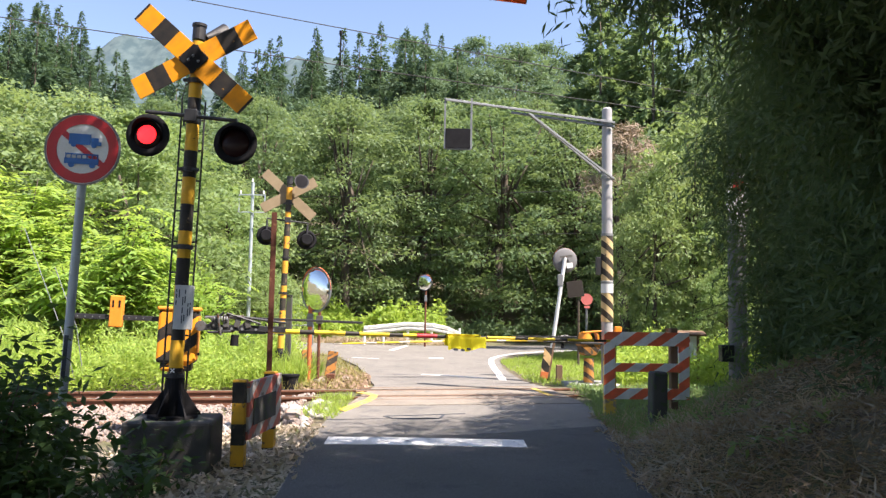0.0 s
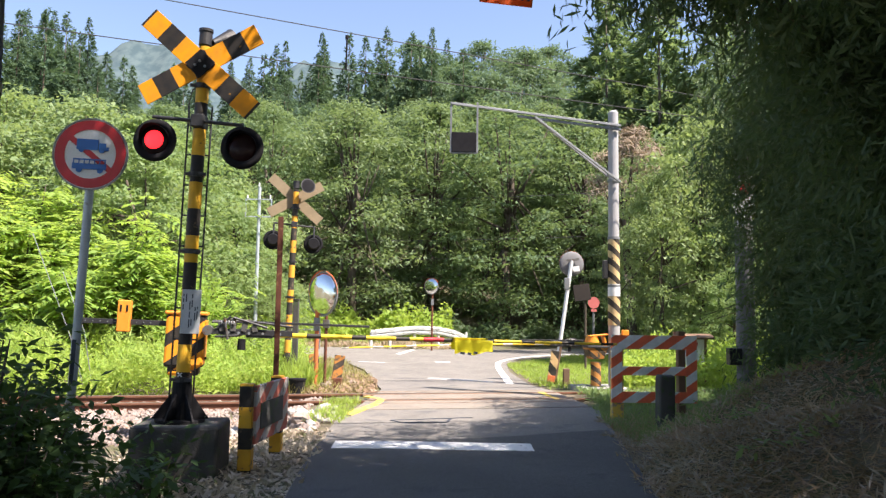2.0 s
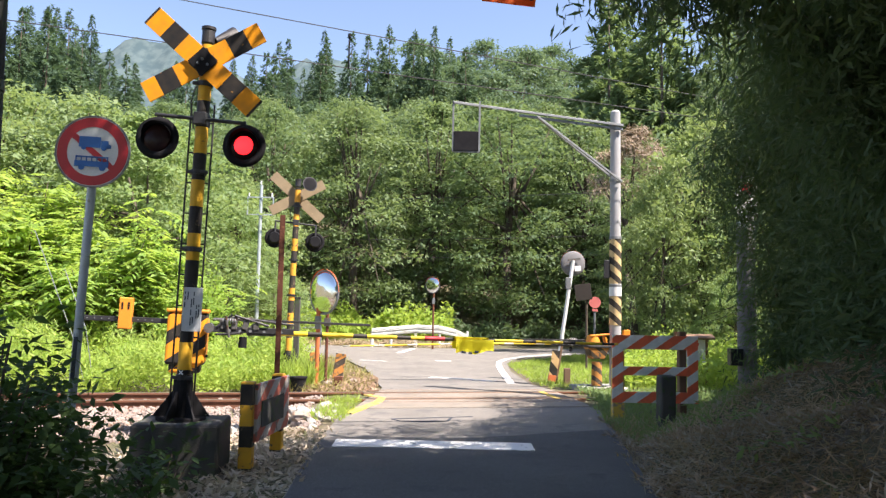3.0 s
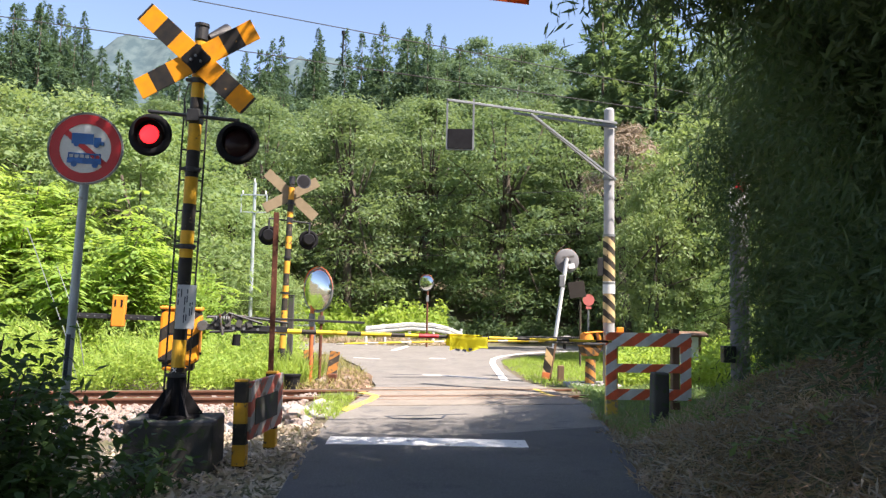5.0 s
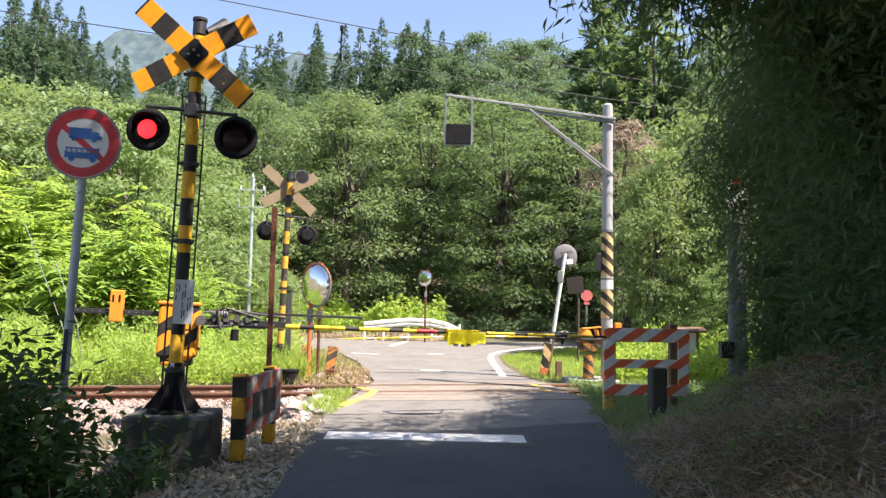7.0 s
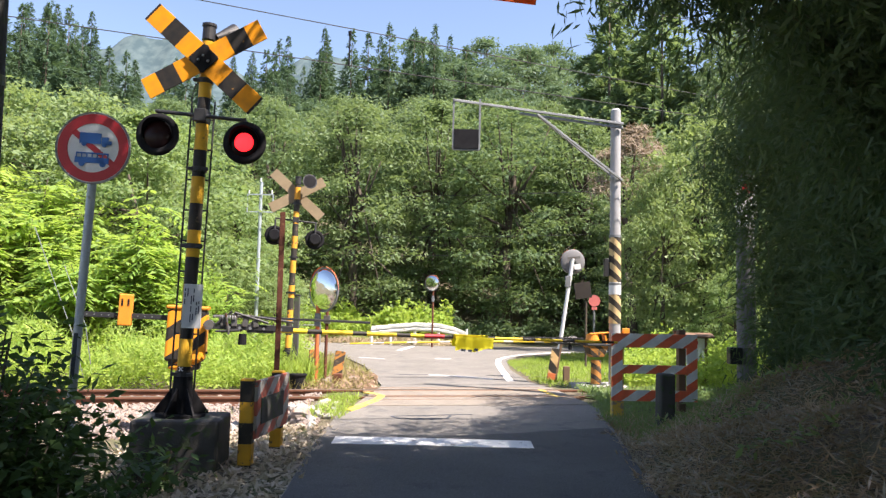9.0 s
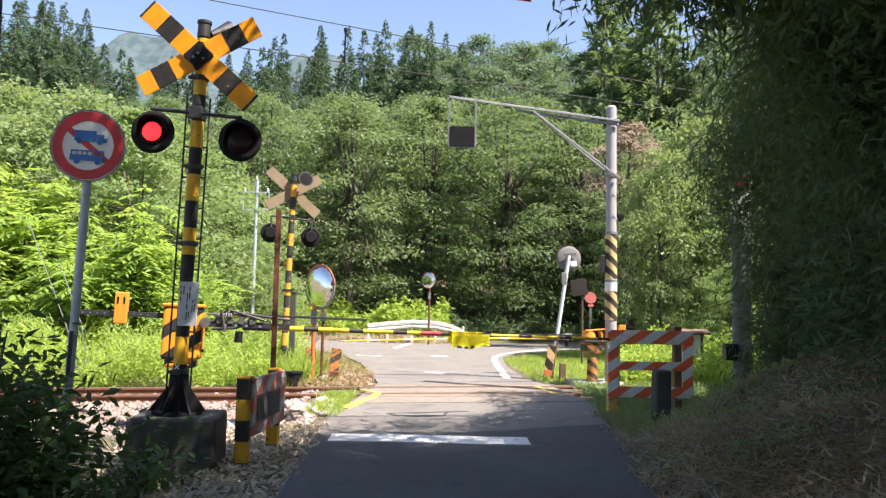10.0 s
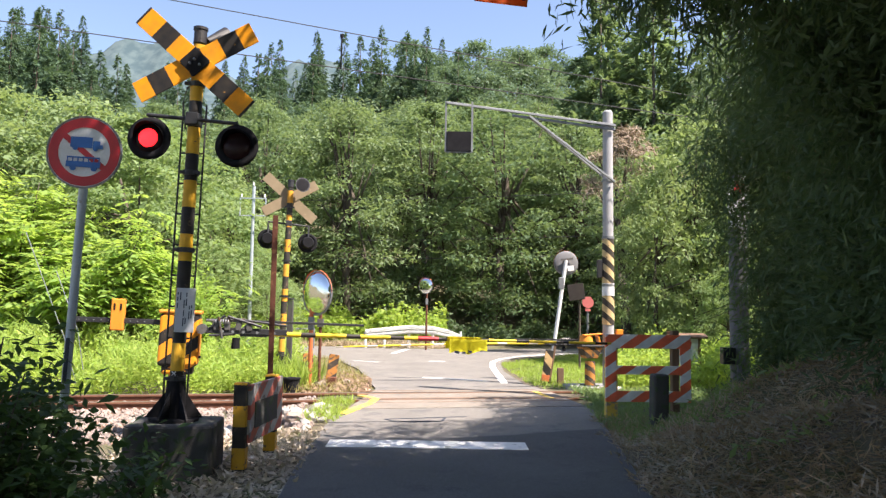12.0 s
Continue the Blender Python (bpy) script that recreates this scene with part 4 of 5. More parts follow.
                bm.faces.new((a[0], b[i], b[k]))
            else:
                bm.faces.new((a[i], b[i], b[k], a[k]))
    bmesh.ops.recalc_face_normals(bm, faces=bm.faces)
    return bm


GLOW = {}


def lamp_head(t, x, z, y, face, key=None):
    """Round black backplate with hood and lens; face = -1 looks to -y. A lit lens slides to the front while it is on."""
    m = pose(x, y, z) if face < 0 else pose(x, y, z, 0, 0, 180)
    head = part("backplate", ring(fresh(), 0.13, 0.198, 0.02, m), "black", t, "round black lamp backplate", True)
    bm = fresh()
    cyl(bm, 0.135, 0.10, 0.17, m @ pose(0, 0.005, 0, -90, 0, 0), 28)
    part("housing", bm, "black", head, smooth=False)
    hood = fresh()
    vs = []
    for i in range(17):
        a = math.pi * (-0.12 + 1.24 * i / 16)
        d = 0.03 + 0.09 * math.sin(max(0.0, min(math.pi, a)))
        vs.append([hood.verts.new(m @ Vector((math.cos(a) * 0.138, y0, math.sin(a) * 0.138))) for y0 in (0.0, -d)])
    for p, q in zip(vs, vs[1:]):
        hood.faces.new((p[0], q[0], q[1], p[1]))
    bmesh.ops.solidify(hood, geom=hood.faces[:], thickness=0.006)
    part("hood", hood, "black", head)
    part("dark_lens", dome(fresh(), 0.132, 0.035, m @ pose(0, 0.0, 0)), "dead_lens", head, "unlit dark red lens", True)
    if key:
        g = part("lit_lens", dome(fresh(), 0.094, 0.04, Matrix()), "red_lens", head, "glowing red warning light", True)
        g.matrix_basis = m
        GLOW[key] = (g, m)
    return head


def crossing_signal(m, facing, pole_mat, label, top=3.92, with_ladder=True, keys=(None, None)):
    """Striped pole with crossed boards, warning lamps, horn, ladder and notice plate."""
    t = thing("crossing_signal", m, label, "crossing signal", "warning signals of the crossing")
    part("pole", cyl(fresh(), 0.062, 0.058, top - 0.05, pose(0, 0, 0), 20), pole_mat, t, smooth=False)
    f = -1 if facing < 0 else 1
    # crossed boards
    for i, (ang, off) in enumerate(((-40.0, 0.10), (31.0, 0.085))):
        bm = box(fresh(), 1.34 if i == 0 else 1.22, 0.012, 0.205, Matrix(), 0.003)
        b = part("crossbuck_board", bm, "x_bands" if facing < 0 else "tan_back", t, "amber and black crossed board" if facing < 0 else "bare weathered back of a crossed board")
        b.matrix_basis = pose(0.0, f * off, top - 0.24, 0, 0, 0) @ Matrix.Rotation(radians(-ang), 4, "Y")
    bm = fresh()
    box(bm, 0.2, 0.012, 0.2, pose(0, f * 0.115, top - 0.24, 0, 45, 0), 0.003)
    part("centre_plate", bm, "black", t)
    for dx, dz in ((0, 0.02), (0.05, -0.03), (-0.04, -0.02)):
        part("bolt", cyl(fresh(), 0.012, 0.012, 0.02, pose(dx, f * 0.12, top - 0.24 + dz, 90 if f < 0 else -90, 0, 0), 8), "galv", t)
    # horn on the top
    bm = fresh()
    cyl(bm, 0.062, 0.06, 0.13, pose(0, 0, top - 0.03), 18)
    cyl(bm, 0.068, 0.068, 0.025, pose(0, 0, top + 0.10), 18)
    part("horn_case", bm, "dark_steel", t)
    hm = pose(0.17, -0.02, top - 0.03, 82, 0, 14) if f > 0 else pose(0.06, 0.02, top, -60, 0, -40)
    wide = 0.15 if f > 0 else 0.085
    horn = part("horn", cyl(fresh(), 0.035, wide, 0.24, hm, 24), "dark_steel", t)
    part("mouth", cyl(fresh(), wide * 0.84, wide * 0.84, 0.01, hm @ pose(0, 0, 0.236), 24), "grey_steel" if f < 0 else "black", horn)
    # lamp bar
    bm = fresh()
    rod(bm, (-0.42, f * 0.07, top - 0.75), (0.42, f * 0.07, top - 0.80), 0.018)
    part("lamp_bar", bm, "dark_steel", t)
    bm = fresh()
    box(bm, 0.12, 0.16, 0.12, pose(0, f * 0.02, top - 0.77), 0.01)
    part("bar_clamp", bm, "dark_steel", t)
    shift = 0.028 if f < 0 else 0.0
    for s, k in ((-1, keys[0]), (1, keys[1])):
        bm = fresh()
        rod(bm, (s * 0.405, f * 0.07, top - 0.78), (s * 0.405 + shift, f * 0.04, top - (0.90 if f < 0 else 1.04)), 0.02)
        part("lamp_arm", bm, "dark_steel", t)
        lamp_head(t, s * 0.405 + shift, (top - 0.995 if f < 0 else top - 1.12) - 0.02 * s, f * 0.09, f, k)
    # clamps down the pole
    for z in (top - 0.45, 2.25, 1.53, 0.36):
        bm = fresh()
        cyl(bm, 0.075, 0.075, 0.045, pose(0, 0, z), 18)
        box(bm, 0.20, 0.03, 0.03, pose(0, f * 0.05, z + 0.02), 0.004)
        part("clamp", bm, "dark_steel", t)
    if with_ladder:
        for dx in (-0.15, 0.07):
            part("ladder_rail", rod(fresh(), (dx, 0.11, 0.1), (dx, 0.11, 2.95), 0.009, None, 6), "dark_steel", t)
        for i in range(9):
            part("ladder_rung", rod(fresh(), (-0.15, 0.11, 0.45 + i * 0.29), (0.07, 0.11, 0.45 + i * 0.29), 0.008, None, 6), "dark_steel", t)
    bm = tube(fresh(), [(-0.09, 0.03, top - 0.85), (-0.13, 0.03, top - 0.6), (-0.10, 0.03, top - 0.45), (-0.02, 0.02, top - 0.42)], 0.008)
    part("cable", bm, "wire", t)
    # flared foot with ribs
    bm = fresh()
    cyl(bm, 0.10, 0.085, 0.36, pose(0, 0, 0.0), 18)
    cyl(bm, 0.22, 0.22, 0.03, pose(0, 0, 0.0), 20)
    part("foot", bm, "black", t)
    for a in range(0, 360, 60):
        bm = fresh()
        r = Matrix.Rotation(radians(a + 15), 4, "Z")
        v = [bm.verts.new(r @ Vector(p)) for p in ((0.08, -0.008, 0.03), (0.25, -0.008, 0.03), (0.08, -0.008, 0.27), (0.08, 0.008, 0.03), (0.25, 0.008, 0.03), (0.08, 0.008, 0.27))]
        for q in ((0, 1, 2), (3, 5, 4), (0, 3, 4, 1), (1, 4, 5, 2), (2, 5, 3, 0)):
            bm.faces.new([v[i] for i in q])
        bmesh.ops.recalc_face_normals(bm, faces=bm.faces)
        part("rib", bm, "black", t)
    return t


M["tan_back"] = surface("weathered_board_back", (0.27, 0.205, 0.12), (0.22, 0.165, 0.095), 0.7, 0, 4, 60, 0.1, (0.3, 0.22, 0.13), 0.66)

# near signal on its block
block = part("foundation_block", box(fresh(), 0.76, 0.66, 0.58, pose(-2.34, 7.1, 0.11, 0, 0, 6), 0.03), "shaded_old_concrete")
tagged(block, "mossy concrete block under the crossing signal, darkened for shade", "foundation")
near = crossing_signal(pose(-2.355, 7.08, 0.40, 0, 1.45, 0), -1, "pole_bands", "yellow and black crossing signal with flashing red lamps", 3.54, True, ("left", "right"))


def notice_plate(t):
    p = part("notice_plate", box(fresh(), 0.175, 0.012, 0.40, pose(0.06, -0.085, 1.10 - 0.1), 0.004), "plate", t, "grey notice plate with columns of small writing")
    rng = random.Random(4)
    for i, x in enumerate((0.125, 0.105, 0.075, 0.055, 0.02, -0.005)):
        z = 1.16
        while z > 0.84:
            ln = rng.uniform(0.02, 0.08)
            if rng.random() > (0.25 if i not in (1, 4) else 0.75):
                part("writing", box(fresh(), 0.009, 0.003, ln, pose(x - 0.005, -0.0925, z - ln / 2)), "ink", p)
            z -= ln + 0.018
    for a in (45, -45):
        part("mark", box(fresh(), 0.05, 0.004, 0.009, pose(0.0, -0.09, 0.43, 0, a, 0)), "sign_white", t, "small white cross mark")


notice_plate(near)
far_block = part("foundation_block", box(fresh(), 0.7, 0.6, 0.30, pose(-3.0, 15.5, 0.02), 0.02), "shaded_old_concrete")
tagged(far_block, "dark weathered concrete block under the far crossing signal", "foundation")
far = crossing_signal(pose(-3.08, 15.5, 0.165, 0, 1.4, 12), 1, "far_bands", "crossing signal seen from behind, pale boards", 3.8, False)


def barrier(m, label, box_mat, left, arm_len, arm_mat, arm_r, drop):
    """Barrier machine with its lowered arm; the arm points to +x, the balance weights to -x."""
    t = thing("barrier", m, label, "level crossing barrier", "barriers of the crossing")
    bm = fresh()
    if left:
        box(bm, 0.45, 0.34, 0.62, pose(0, 0, 1.02), 0.03)
        box(bm, 0.36, 0.28, 0.12, pose(0, 0, 0.67), 0.03)
        part("machine_box", bm, box_mat, t, "orange and black striped machine box")
        part("lid", box(fresh(), 0.48, 0.37, 0.045, pose(0, 0, 1.35), 0.015), "orange", t)
        part("box_door", box(fresh(), 0.012, 0.30, 0.46, pose(0.229, 0, 1.03), 0.004), "orange", t, "plain orange side door")
    else:
        box(bm, 0.62, 0.42, 0.34, pose(0, 0, 0.93), 0.0)
        for v in bm.verts:
            if v.co.z < 0.9:
                v.co.x *= 0.62
                v.co.y *= 0.7
        bmesh.ops.bevel(bm, geom=bm.edges[:], offset=0.02, segments=2, affect="EDGES")
        part("machine_box", bm, box_mat, t, "tapered orange machine box")
        part("box_collar", box(fresh(), 0.66, 0.46, 0.06, pose(0, 0, 1.10), 0.012), "dark_steel", t)
        part("gear_cover", cyl(fresh(), 0.20, 0.17, 0.16, pose(0.08, -0.05, 1.22), 20), "orange", t, "round orange gear cover")
        part("top_plate", box(fresh(), 0.56, 0.16, 0.04, pose(-0.06, 0.05, 1.42, 0, 5, 0), 0.01), "orange", t)
        part("side_plate", box(fresh(), 0.05, 0.2, 0.28, pose(-0.26, 0, 1.26, 0, 12, 0), 0.01), "orange", t)
    part("door_latch", box(fresh(), 0.03, 0.05, 0.03, pose(0.245, -0.1, 0.82), 0.004), "dark_steel", t)
    part("post", cyl(fresh(), 0.10 if left else 0.15, 0.10 if left else 0.14, 0.68, pose(0, 0.02, 0), 18), "hazard_dull" if not left else "hazard", t)
    part("base_plate", box(fresh(), 0.4, 0.4, 0.025, pose(0, 0.02, 0.012), 0.004), "dark_steel", t)
    z = 1.16
    bm = fresh()
    cyl(bm, 0.06, 0.06, 0.2, pose(0.26, -0.1, z, 90, 0, 0), 18)
    part("pivot", bm, "grey_steel", t)
    for dy in (-0.23, -0.29):
        part("bracket", box(fresh(), 1.0, 0.012, 0.07, pose(0.75, dy, z - 0.01), 0.004), "dark_steel", t)
    for i, (x, h) in enumerate(((0.42, 0.13), (0.55, 0.16), (0.68, 0.12), (0.8, 0.09))):
        bm = box(fresh(), 0.07, 0.10, h, pose(x, -0.26, z + 0.02 + h / 2 - 0.03, 0, 12 * (i % 3 - 1), 0), 0.012)
        part("fitting", bm, "grey_steel", t)
    for x in (0.5, 0.62, 0.74, 0.9, 1.1):
        part("bolt", cyl(fresh(), 0.018, 0.018, 0.09, pose(x, -0.21, z - 0.02, 90, 0, 0), 8), "galv", t)
    for i, (x0, z0, x1, z1, dy) in enumerate(((0.30, 0.10, 0.75, 0.13, -0.2), (0.36, 0.02, 0.52, 0.17, -0.3), (0.55, 0.16, 0.95, 0.05, -0.31), (0.62, -0.06, 0.85, 0.1, -0.22), (0.35, -0.07, 0.62, -0.05, -0.32), (0.75, 0.12, 1.25, 0.07, -0.2), (0.45, 0.15, 0.5, -0.1, -0.33))):
        part("linkage", rod(fresh(), (x0, dy, z + z0), (x1, dy, z + z1), 0.014), ("grey_steel", "dark_steel", "dark_steel")[i % 3], t)
    for i in range(6):
        part("spring_coil", ring(fresh(), 0.022, 0.034, 0.012, pose(0.42 + 0.028 * i, -0.3, z + 0.09, 0, 0, 90), 14), "galv", t)
    part("upper_rail", box(fresh(), 1.9, 0.03, 0.03, pose(1.25, -0.12, z + 0.11), 0.004), "dark_steel", t)
    part("catch", cyl(fresh(), 0.05, 0.045, 0.13, pose(0.66, -0.26, z - 0.22), 12), "black", t)
    part("carrier", box(fresh(), 0.32, 0.055, 0.075, pose(0.86, -0.26, z - 0.035), 0.008), "dark_steel", t)
    # arm: sags a little towards its tip
    bm = fresh()
    n = 14
    q = [(0.95 + arm_len * i / n, -0.26, z - (0.03 if left else 0.0) - drop * (i / n) ** 1.6) for i in range(n + 1)]
    tube(bm, q, [arm_r * (1 - 0.5 * i / n) for i in range(n + 1)], 12)
    part("arm", bm, arm_mat, t, "slender yellow and black barrier arm", True)
    # balance beam and weight
    bm = fresh()
    box(bm, 1.0, 0.02, 0.06, pose(-0.72, -0.1, z + 0.06), 0.004)
    part("balance_beam", bm, "dark_steel", t)
    for i in range(10):
        part("beam_hole", cyl(fresh(), 0.008, 0.008, 0.004, pose(-0.4 - 0.08 * i, -0.111, z + 0.06, 90, 0, 0), 8), "galv", t)
    w = part("balance_weight", box(fresh(), 0.145, 0.13, 0.37, pose(-0.70, -0.1, z + 0.13), 0.012), "orange", t, "orange balance weight")
    for dx in (-0.035, 0.035):
        part("slot", box(fresh(), 0.02, 0.006, 0.08, pose(-0.70 + dx, -0.167, z + 0.22)), "black", w)
    return t, q


nb, near_arm = barrier(pose(-3.1, 9.33, 0.03, 0, 1.5, 12.7), "orange striped barrier machine with its arm lowered", "hazard", True, 4.55, "arm_bands", 0.031, -0.03)
part("red_band", rod(fresh(), (2.87, -0.26, 1.137), (3.13, -0.26, 1.14), 0.029, 0.028, 14), "sign_red", nb, "red reflective band on the arm")
mb = part("machine_base", box(fresh(), 0.9, 0.9, 0.3, pose(3.1, 15.2, -0.09, 0, 0, 12.7), 0.02), "concrete")
tagged(mb, "low pale concrete base under the barrier machine", "foundation")
fb, far_arm = barrier(pose(3.03, 15.1, 0.06, 0, 0, 192.7) @ Matrix.Scale(0.70, 4), "smaller orange barrier machine with its arm lowered", "hazard_dull", False, 6.1, "far_arm", 0.035, 0.14)


def flag():
    """Yellow warning cloth draped over the arm, in stiff folds."""
    t = thing("warning_cloth", nb.matrix_basis @ pose(3.27, -0.26, 1.133), "bright yellow warning cloth draped over the barrier arm", "warning cloth")
    rng = random.Random(8)
    bm = fresh()
    cols = 13
    rows = []
    for i in range(cols):
        u = i / (cols - 1)
        low = -0.18 + 0.02 * math.sin(u * 9) - 0.01 * rng.random() + 0.03 * u
        rows.append([bm.verts.new((u * 0.5, -0.042 + 0.012 * math.sin(i * 2.1 + j) * j / 3, 0.02 + low * j / 4)) for j in range(5)])
    for a, b in zip(rows, rows[1:]):
        for j in range(4):
            bm.faces.new((a[j], b[j], b[j + 1], a[j + 1]))
    bmesh.ops.solidify(bm, geom=bm.faces[:], thickness=0.006)
    part("front_fold", bm, "yellow_cloth", t, smooth=True)
    bm = fresh()
    rows = []
    for i in range(cols):
        u = i / (cols - 1)
        rows.append([bm.verts.new((u * 0.46 - 0.03, y, z)) for y, z in ((-0.044, 0.03), (0, 0.045), (0.04, 0.02), (0.042, -0.10 - 0.01 * math.sin(i)))])
    for a, b in zip(rows, rows[1:]):
        for j in range(3):
            bm.faces.new((a[j], b[j], b[j + 1], a[j + 1]))
    bmesh.ops.solidify(bm, geom=bm.faces[:], thickness=0.006)
    part("back_fold", bm, "yellow_cloth", t, smooth=True)
    for i, (x, z, w) in enumerate(((0.1, -0.15, 0.06), (0.19, -0.155, 0.05), (0.27, -0.14, 0.05))):
        part("lettering", box(fresh(), w, 0.003, 0.03, pose(x, -0.058, z, 0, 8, 0)), "ink", t)


flag()


# ---- signs and posts ----
def truck_sign():
    t = thing("traffic_sign", pose(-2.885, 6.03, -0.12, 0, 1.9, 5), "round no-trucks-or-buses sign on a grey steel pole", "traffic sign")
    part("pole", cyl(fresh(), 0.034, 0.034, 2.62, Matrix(), 18), "sign_pole", t)
    part("pole_writing", box(fresh(), 0.03, 0.004, 0.34, pose(0, -0.035, 1.12)), "ink", t, "column of small dark marks")
    z, y = 2.75, -0.045
    c = pose(0, y, z)
    d = part("disc", face_disc(fresh(), 0.283, 0.006, c), "sign_white", t, "round sign with a red rim")
    part("backing_rim", ring(fresh(), 0.278, 0.289, 0.02, c), "galv", d)
    part("red_rim", ring(fresh(), 0.197, 0.272, 0.004, pose(0, y - 0.006, z)), "sign_red", d, "broad red rim")
    part("red_bar", box(fresh(), 0.44, 0.003, 0.045, pose(0, y - 0.0055, z, 0, 38, 0)), "sign_red", d, "red diagonal bar")
    f = y - 0.010
    tb = fresh()
    box(tb, 0.165, 0.004, 0.085, pose(-0.025, f, z + 0.075))
    box(tb, 0.055, 0.004, 0.06, pose(0.09, f, z + 0.06))
    box(tb, 0.03, 0.004, 0.03, pose(0.125, f, z + 0.045))
    for x in (-0.07, 0.085):
        face_disc(tb, 0.02, 0.004, pose(x, f, z + 0.03), 14)
    part("truck_emblem", tb, "sign_blue", d, "blue truck emblem")
    bb = fresh()
    box(bb, 0.26, 0.004, 0.045, pose(0, f, z - 0.10))
    box(bb, 0.25, 0.004, 0.012, pose(0, f, z - 0.045))
    for i in range(7):
        box(bb, 0.008, 0.004, 0.05, pose(-0.12 + i * 0.04, f, z - 0.065))
    for x in (-0.075, 0.085):
        face_disc(bb, 0.024, 0.004, pose(x, f, z - 0.128), 14)
    part("bus_emblem", bb, "sign_blue", d, "blue bus emblem")
    for dz in (-0.12, 0.12):
        part("clamp", box(fresh(), 0.09, 0.09, 0.035, pose(0, 0, z + dz), 0.006), "galv", t)


truck_sign()


def roadside_fence():
    t = thing("guard_fence", pose(0, 0, 0), "low yellow-black posts with a faded red-white board", "guard fence")
    a, b = (-1.73, 7.0), (-1.66, 7.95)
    for i, (x, y) in enumerate((a, b)):
        part("post", box(fresh(), 0.12, 0.12, 0.80, pose(x, y, 0.36), 0.012), "fence_post", t, "yellow and black banded post")
    ang = math.degrees(math.atan2(b[1] - a[1], b[0] - a[0]))
    ob = part("board", box(fresh(), 0.035, 1.05, 0.52, Matrix(), 0.008), "fence_board", t, "worn red and white striped board")
    ob.matrix_basis = pose(-1.62, 7.52, 0.48, 0, 0, ang - 90)
    ob = part("dark_panel", box(fresh(), 0.006, 0.72, 0.24, Matrix(), 0.002), "shaded_old_concrete", t, "dark panel on the board")
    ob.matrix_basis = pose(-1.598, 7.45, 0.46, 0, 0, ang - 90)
    post = thing("rusty_post", pose(-1.715, 8.12, -0.1), "tall thin rust-brown steel post", "post")
    bm = fresh()
    box(bm, 0.052, 0.008, 2.52, pose(0, 0, 1.26))
    box(bm, 0.008, 0.06, 2.52, pose(-0.027, 0.03, 1.26))
    part("angle_iron", bm, "rust", post)


roadside_fence()


def mirror_glass():
    m, nt, n, l, b = nodes_of("convex_mirror")
    b.inputs["Base Color"].default_value = (0.74, 0.77, 0.77, 1)
    b.inputs["Metallic"].default_value = 1.0
    l.new(noise_of(nt, 9, 0.38, 1.7), b.inputs["Roughness"])
    return m


M["mirror"] = mirror_glass()


def road_mirror(m, r, h, turn, label, pole_mat, lean=0.0, shown="front", dx=0.0):
    """Convex road mirror on a pole."""
    t = thing("road_mirror", m, label, "road mirror", "road mirrors round the crossing")
    part("pole", cyl(fresh(), 0.04, 0.04, h + (0.26 if shown == "back" else 0.0), pose(0, 0, -0.1, 0, lean, 0), 14), pole_mat, t)
    x = math.sin(radians(lean)) * h
    c = pose(x + dx, 0, h + r * 0.25, 0, lean, turn) @ pose(0, -0.09, 0)
    d = part("mirror", dome(fresh(), r * 0.94, r * 0.24, c, 36), "mirror", t, "round convex mirror", True)
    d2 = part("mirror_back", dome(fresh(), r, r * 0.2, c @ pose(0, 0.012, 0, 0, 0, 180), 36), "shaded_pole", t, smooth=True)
    part("rim", ring(fresh(), r * 0.93, r * 1.0, 0.03, c), "galv", t)
    bm = fresh()
    vs = []
    for i in range(15):
        a = math.pi * i / 14
        vs.append([bm.verts.new(c @ Vector((math.cos(a) * r * 1.03, y0, math.sin(a) * r * 1.03))) for y0 in (0.0, -0.035 * math.sin(a) - 0.008)])
    for p, q in zip(vs, vs[1:]):
        bm.faces.new((p[0], q[0], q[1], p[1]))
    bmesh.ops.solidify(bm, geom=bm.faces[:], thickness=0.006)
    part("hood", bm, "orange_pole", t, "faded orange hood")
    bm = fresh()
    box(bm, 0.11, 0.1, 0.25, pose(x * 0.80, 0, h * 0.9 - (0.12 if shown == "back" else 0.30)), 0.01)
    part("bracket", bm, "galv", t)
    if shown == "back":
        part("back_label", box(fresh(), 0.14, 0.004, 0.11, c @ pose(-0.06, 0.10, -0.12), 0.001), "sign_white", t)
        part("back_bar", box(fresh(), 0.28, 0.01, 0.05, c @ pose(0, 0.115, 0.08), 0.001), "grey_steel", t)
    return t


road_mirror(pose(-2.36, 14.7, 0.0), 0.43, 1.66, -43, "convex road mirror on a faded orange pole", "orange_pole", dx=0.17)
road_mirror(pose(-0.35, 30.6, 0.0), 0.33, 2.46, -30, "small far convex road mirror on a rusty pole", "rust")
road_mirror(pose(2.42, 16.5, -0.02), 0.27, 2.50, 188, "round road mirror seen from behind on a leaning pole", "white_steel", 8.0, "back", 0.06)


def hazard_plates():
    t = thing("leaning_marker", pose(2.3, 16.2, -0.03, 0, 9, 0), "leaning black and yellow marker board on the verge", "marker board")
    part("board", box(fresh(), 0.17, 0.03, 0.62, pose(0, 0, 0.42), 0.006), "hazard_pale", t)
    part("reflector", box(fresh(), 0.16, 0.035, 0.14, pose(0, -0.003, 0.14), 0.006), "orange_pole", t)
    part("stake", box(fresh(), 0.05, 0.04, 0.85, pose(0.1, 0.03, 0.42), 0.005), "wood", t)
    s = thing("marker_stake", pose(2.62, 16.1, -0.05), "short weathered timber marker stake", "stake")
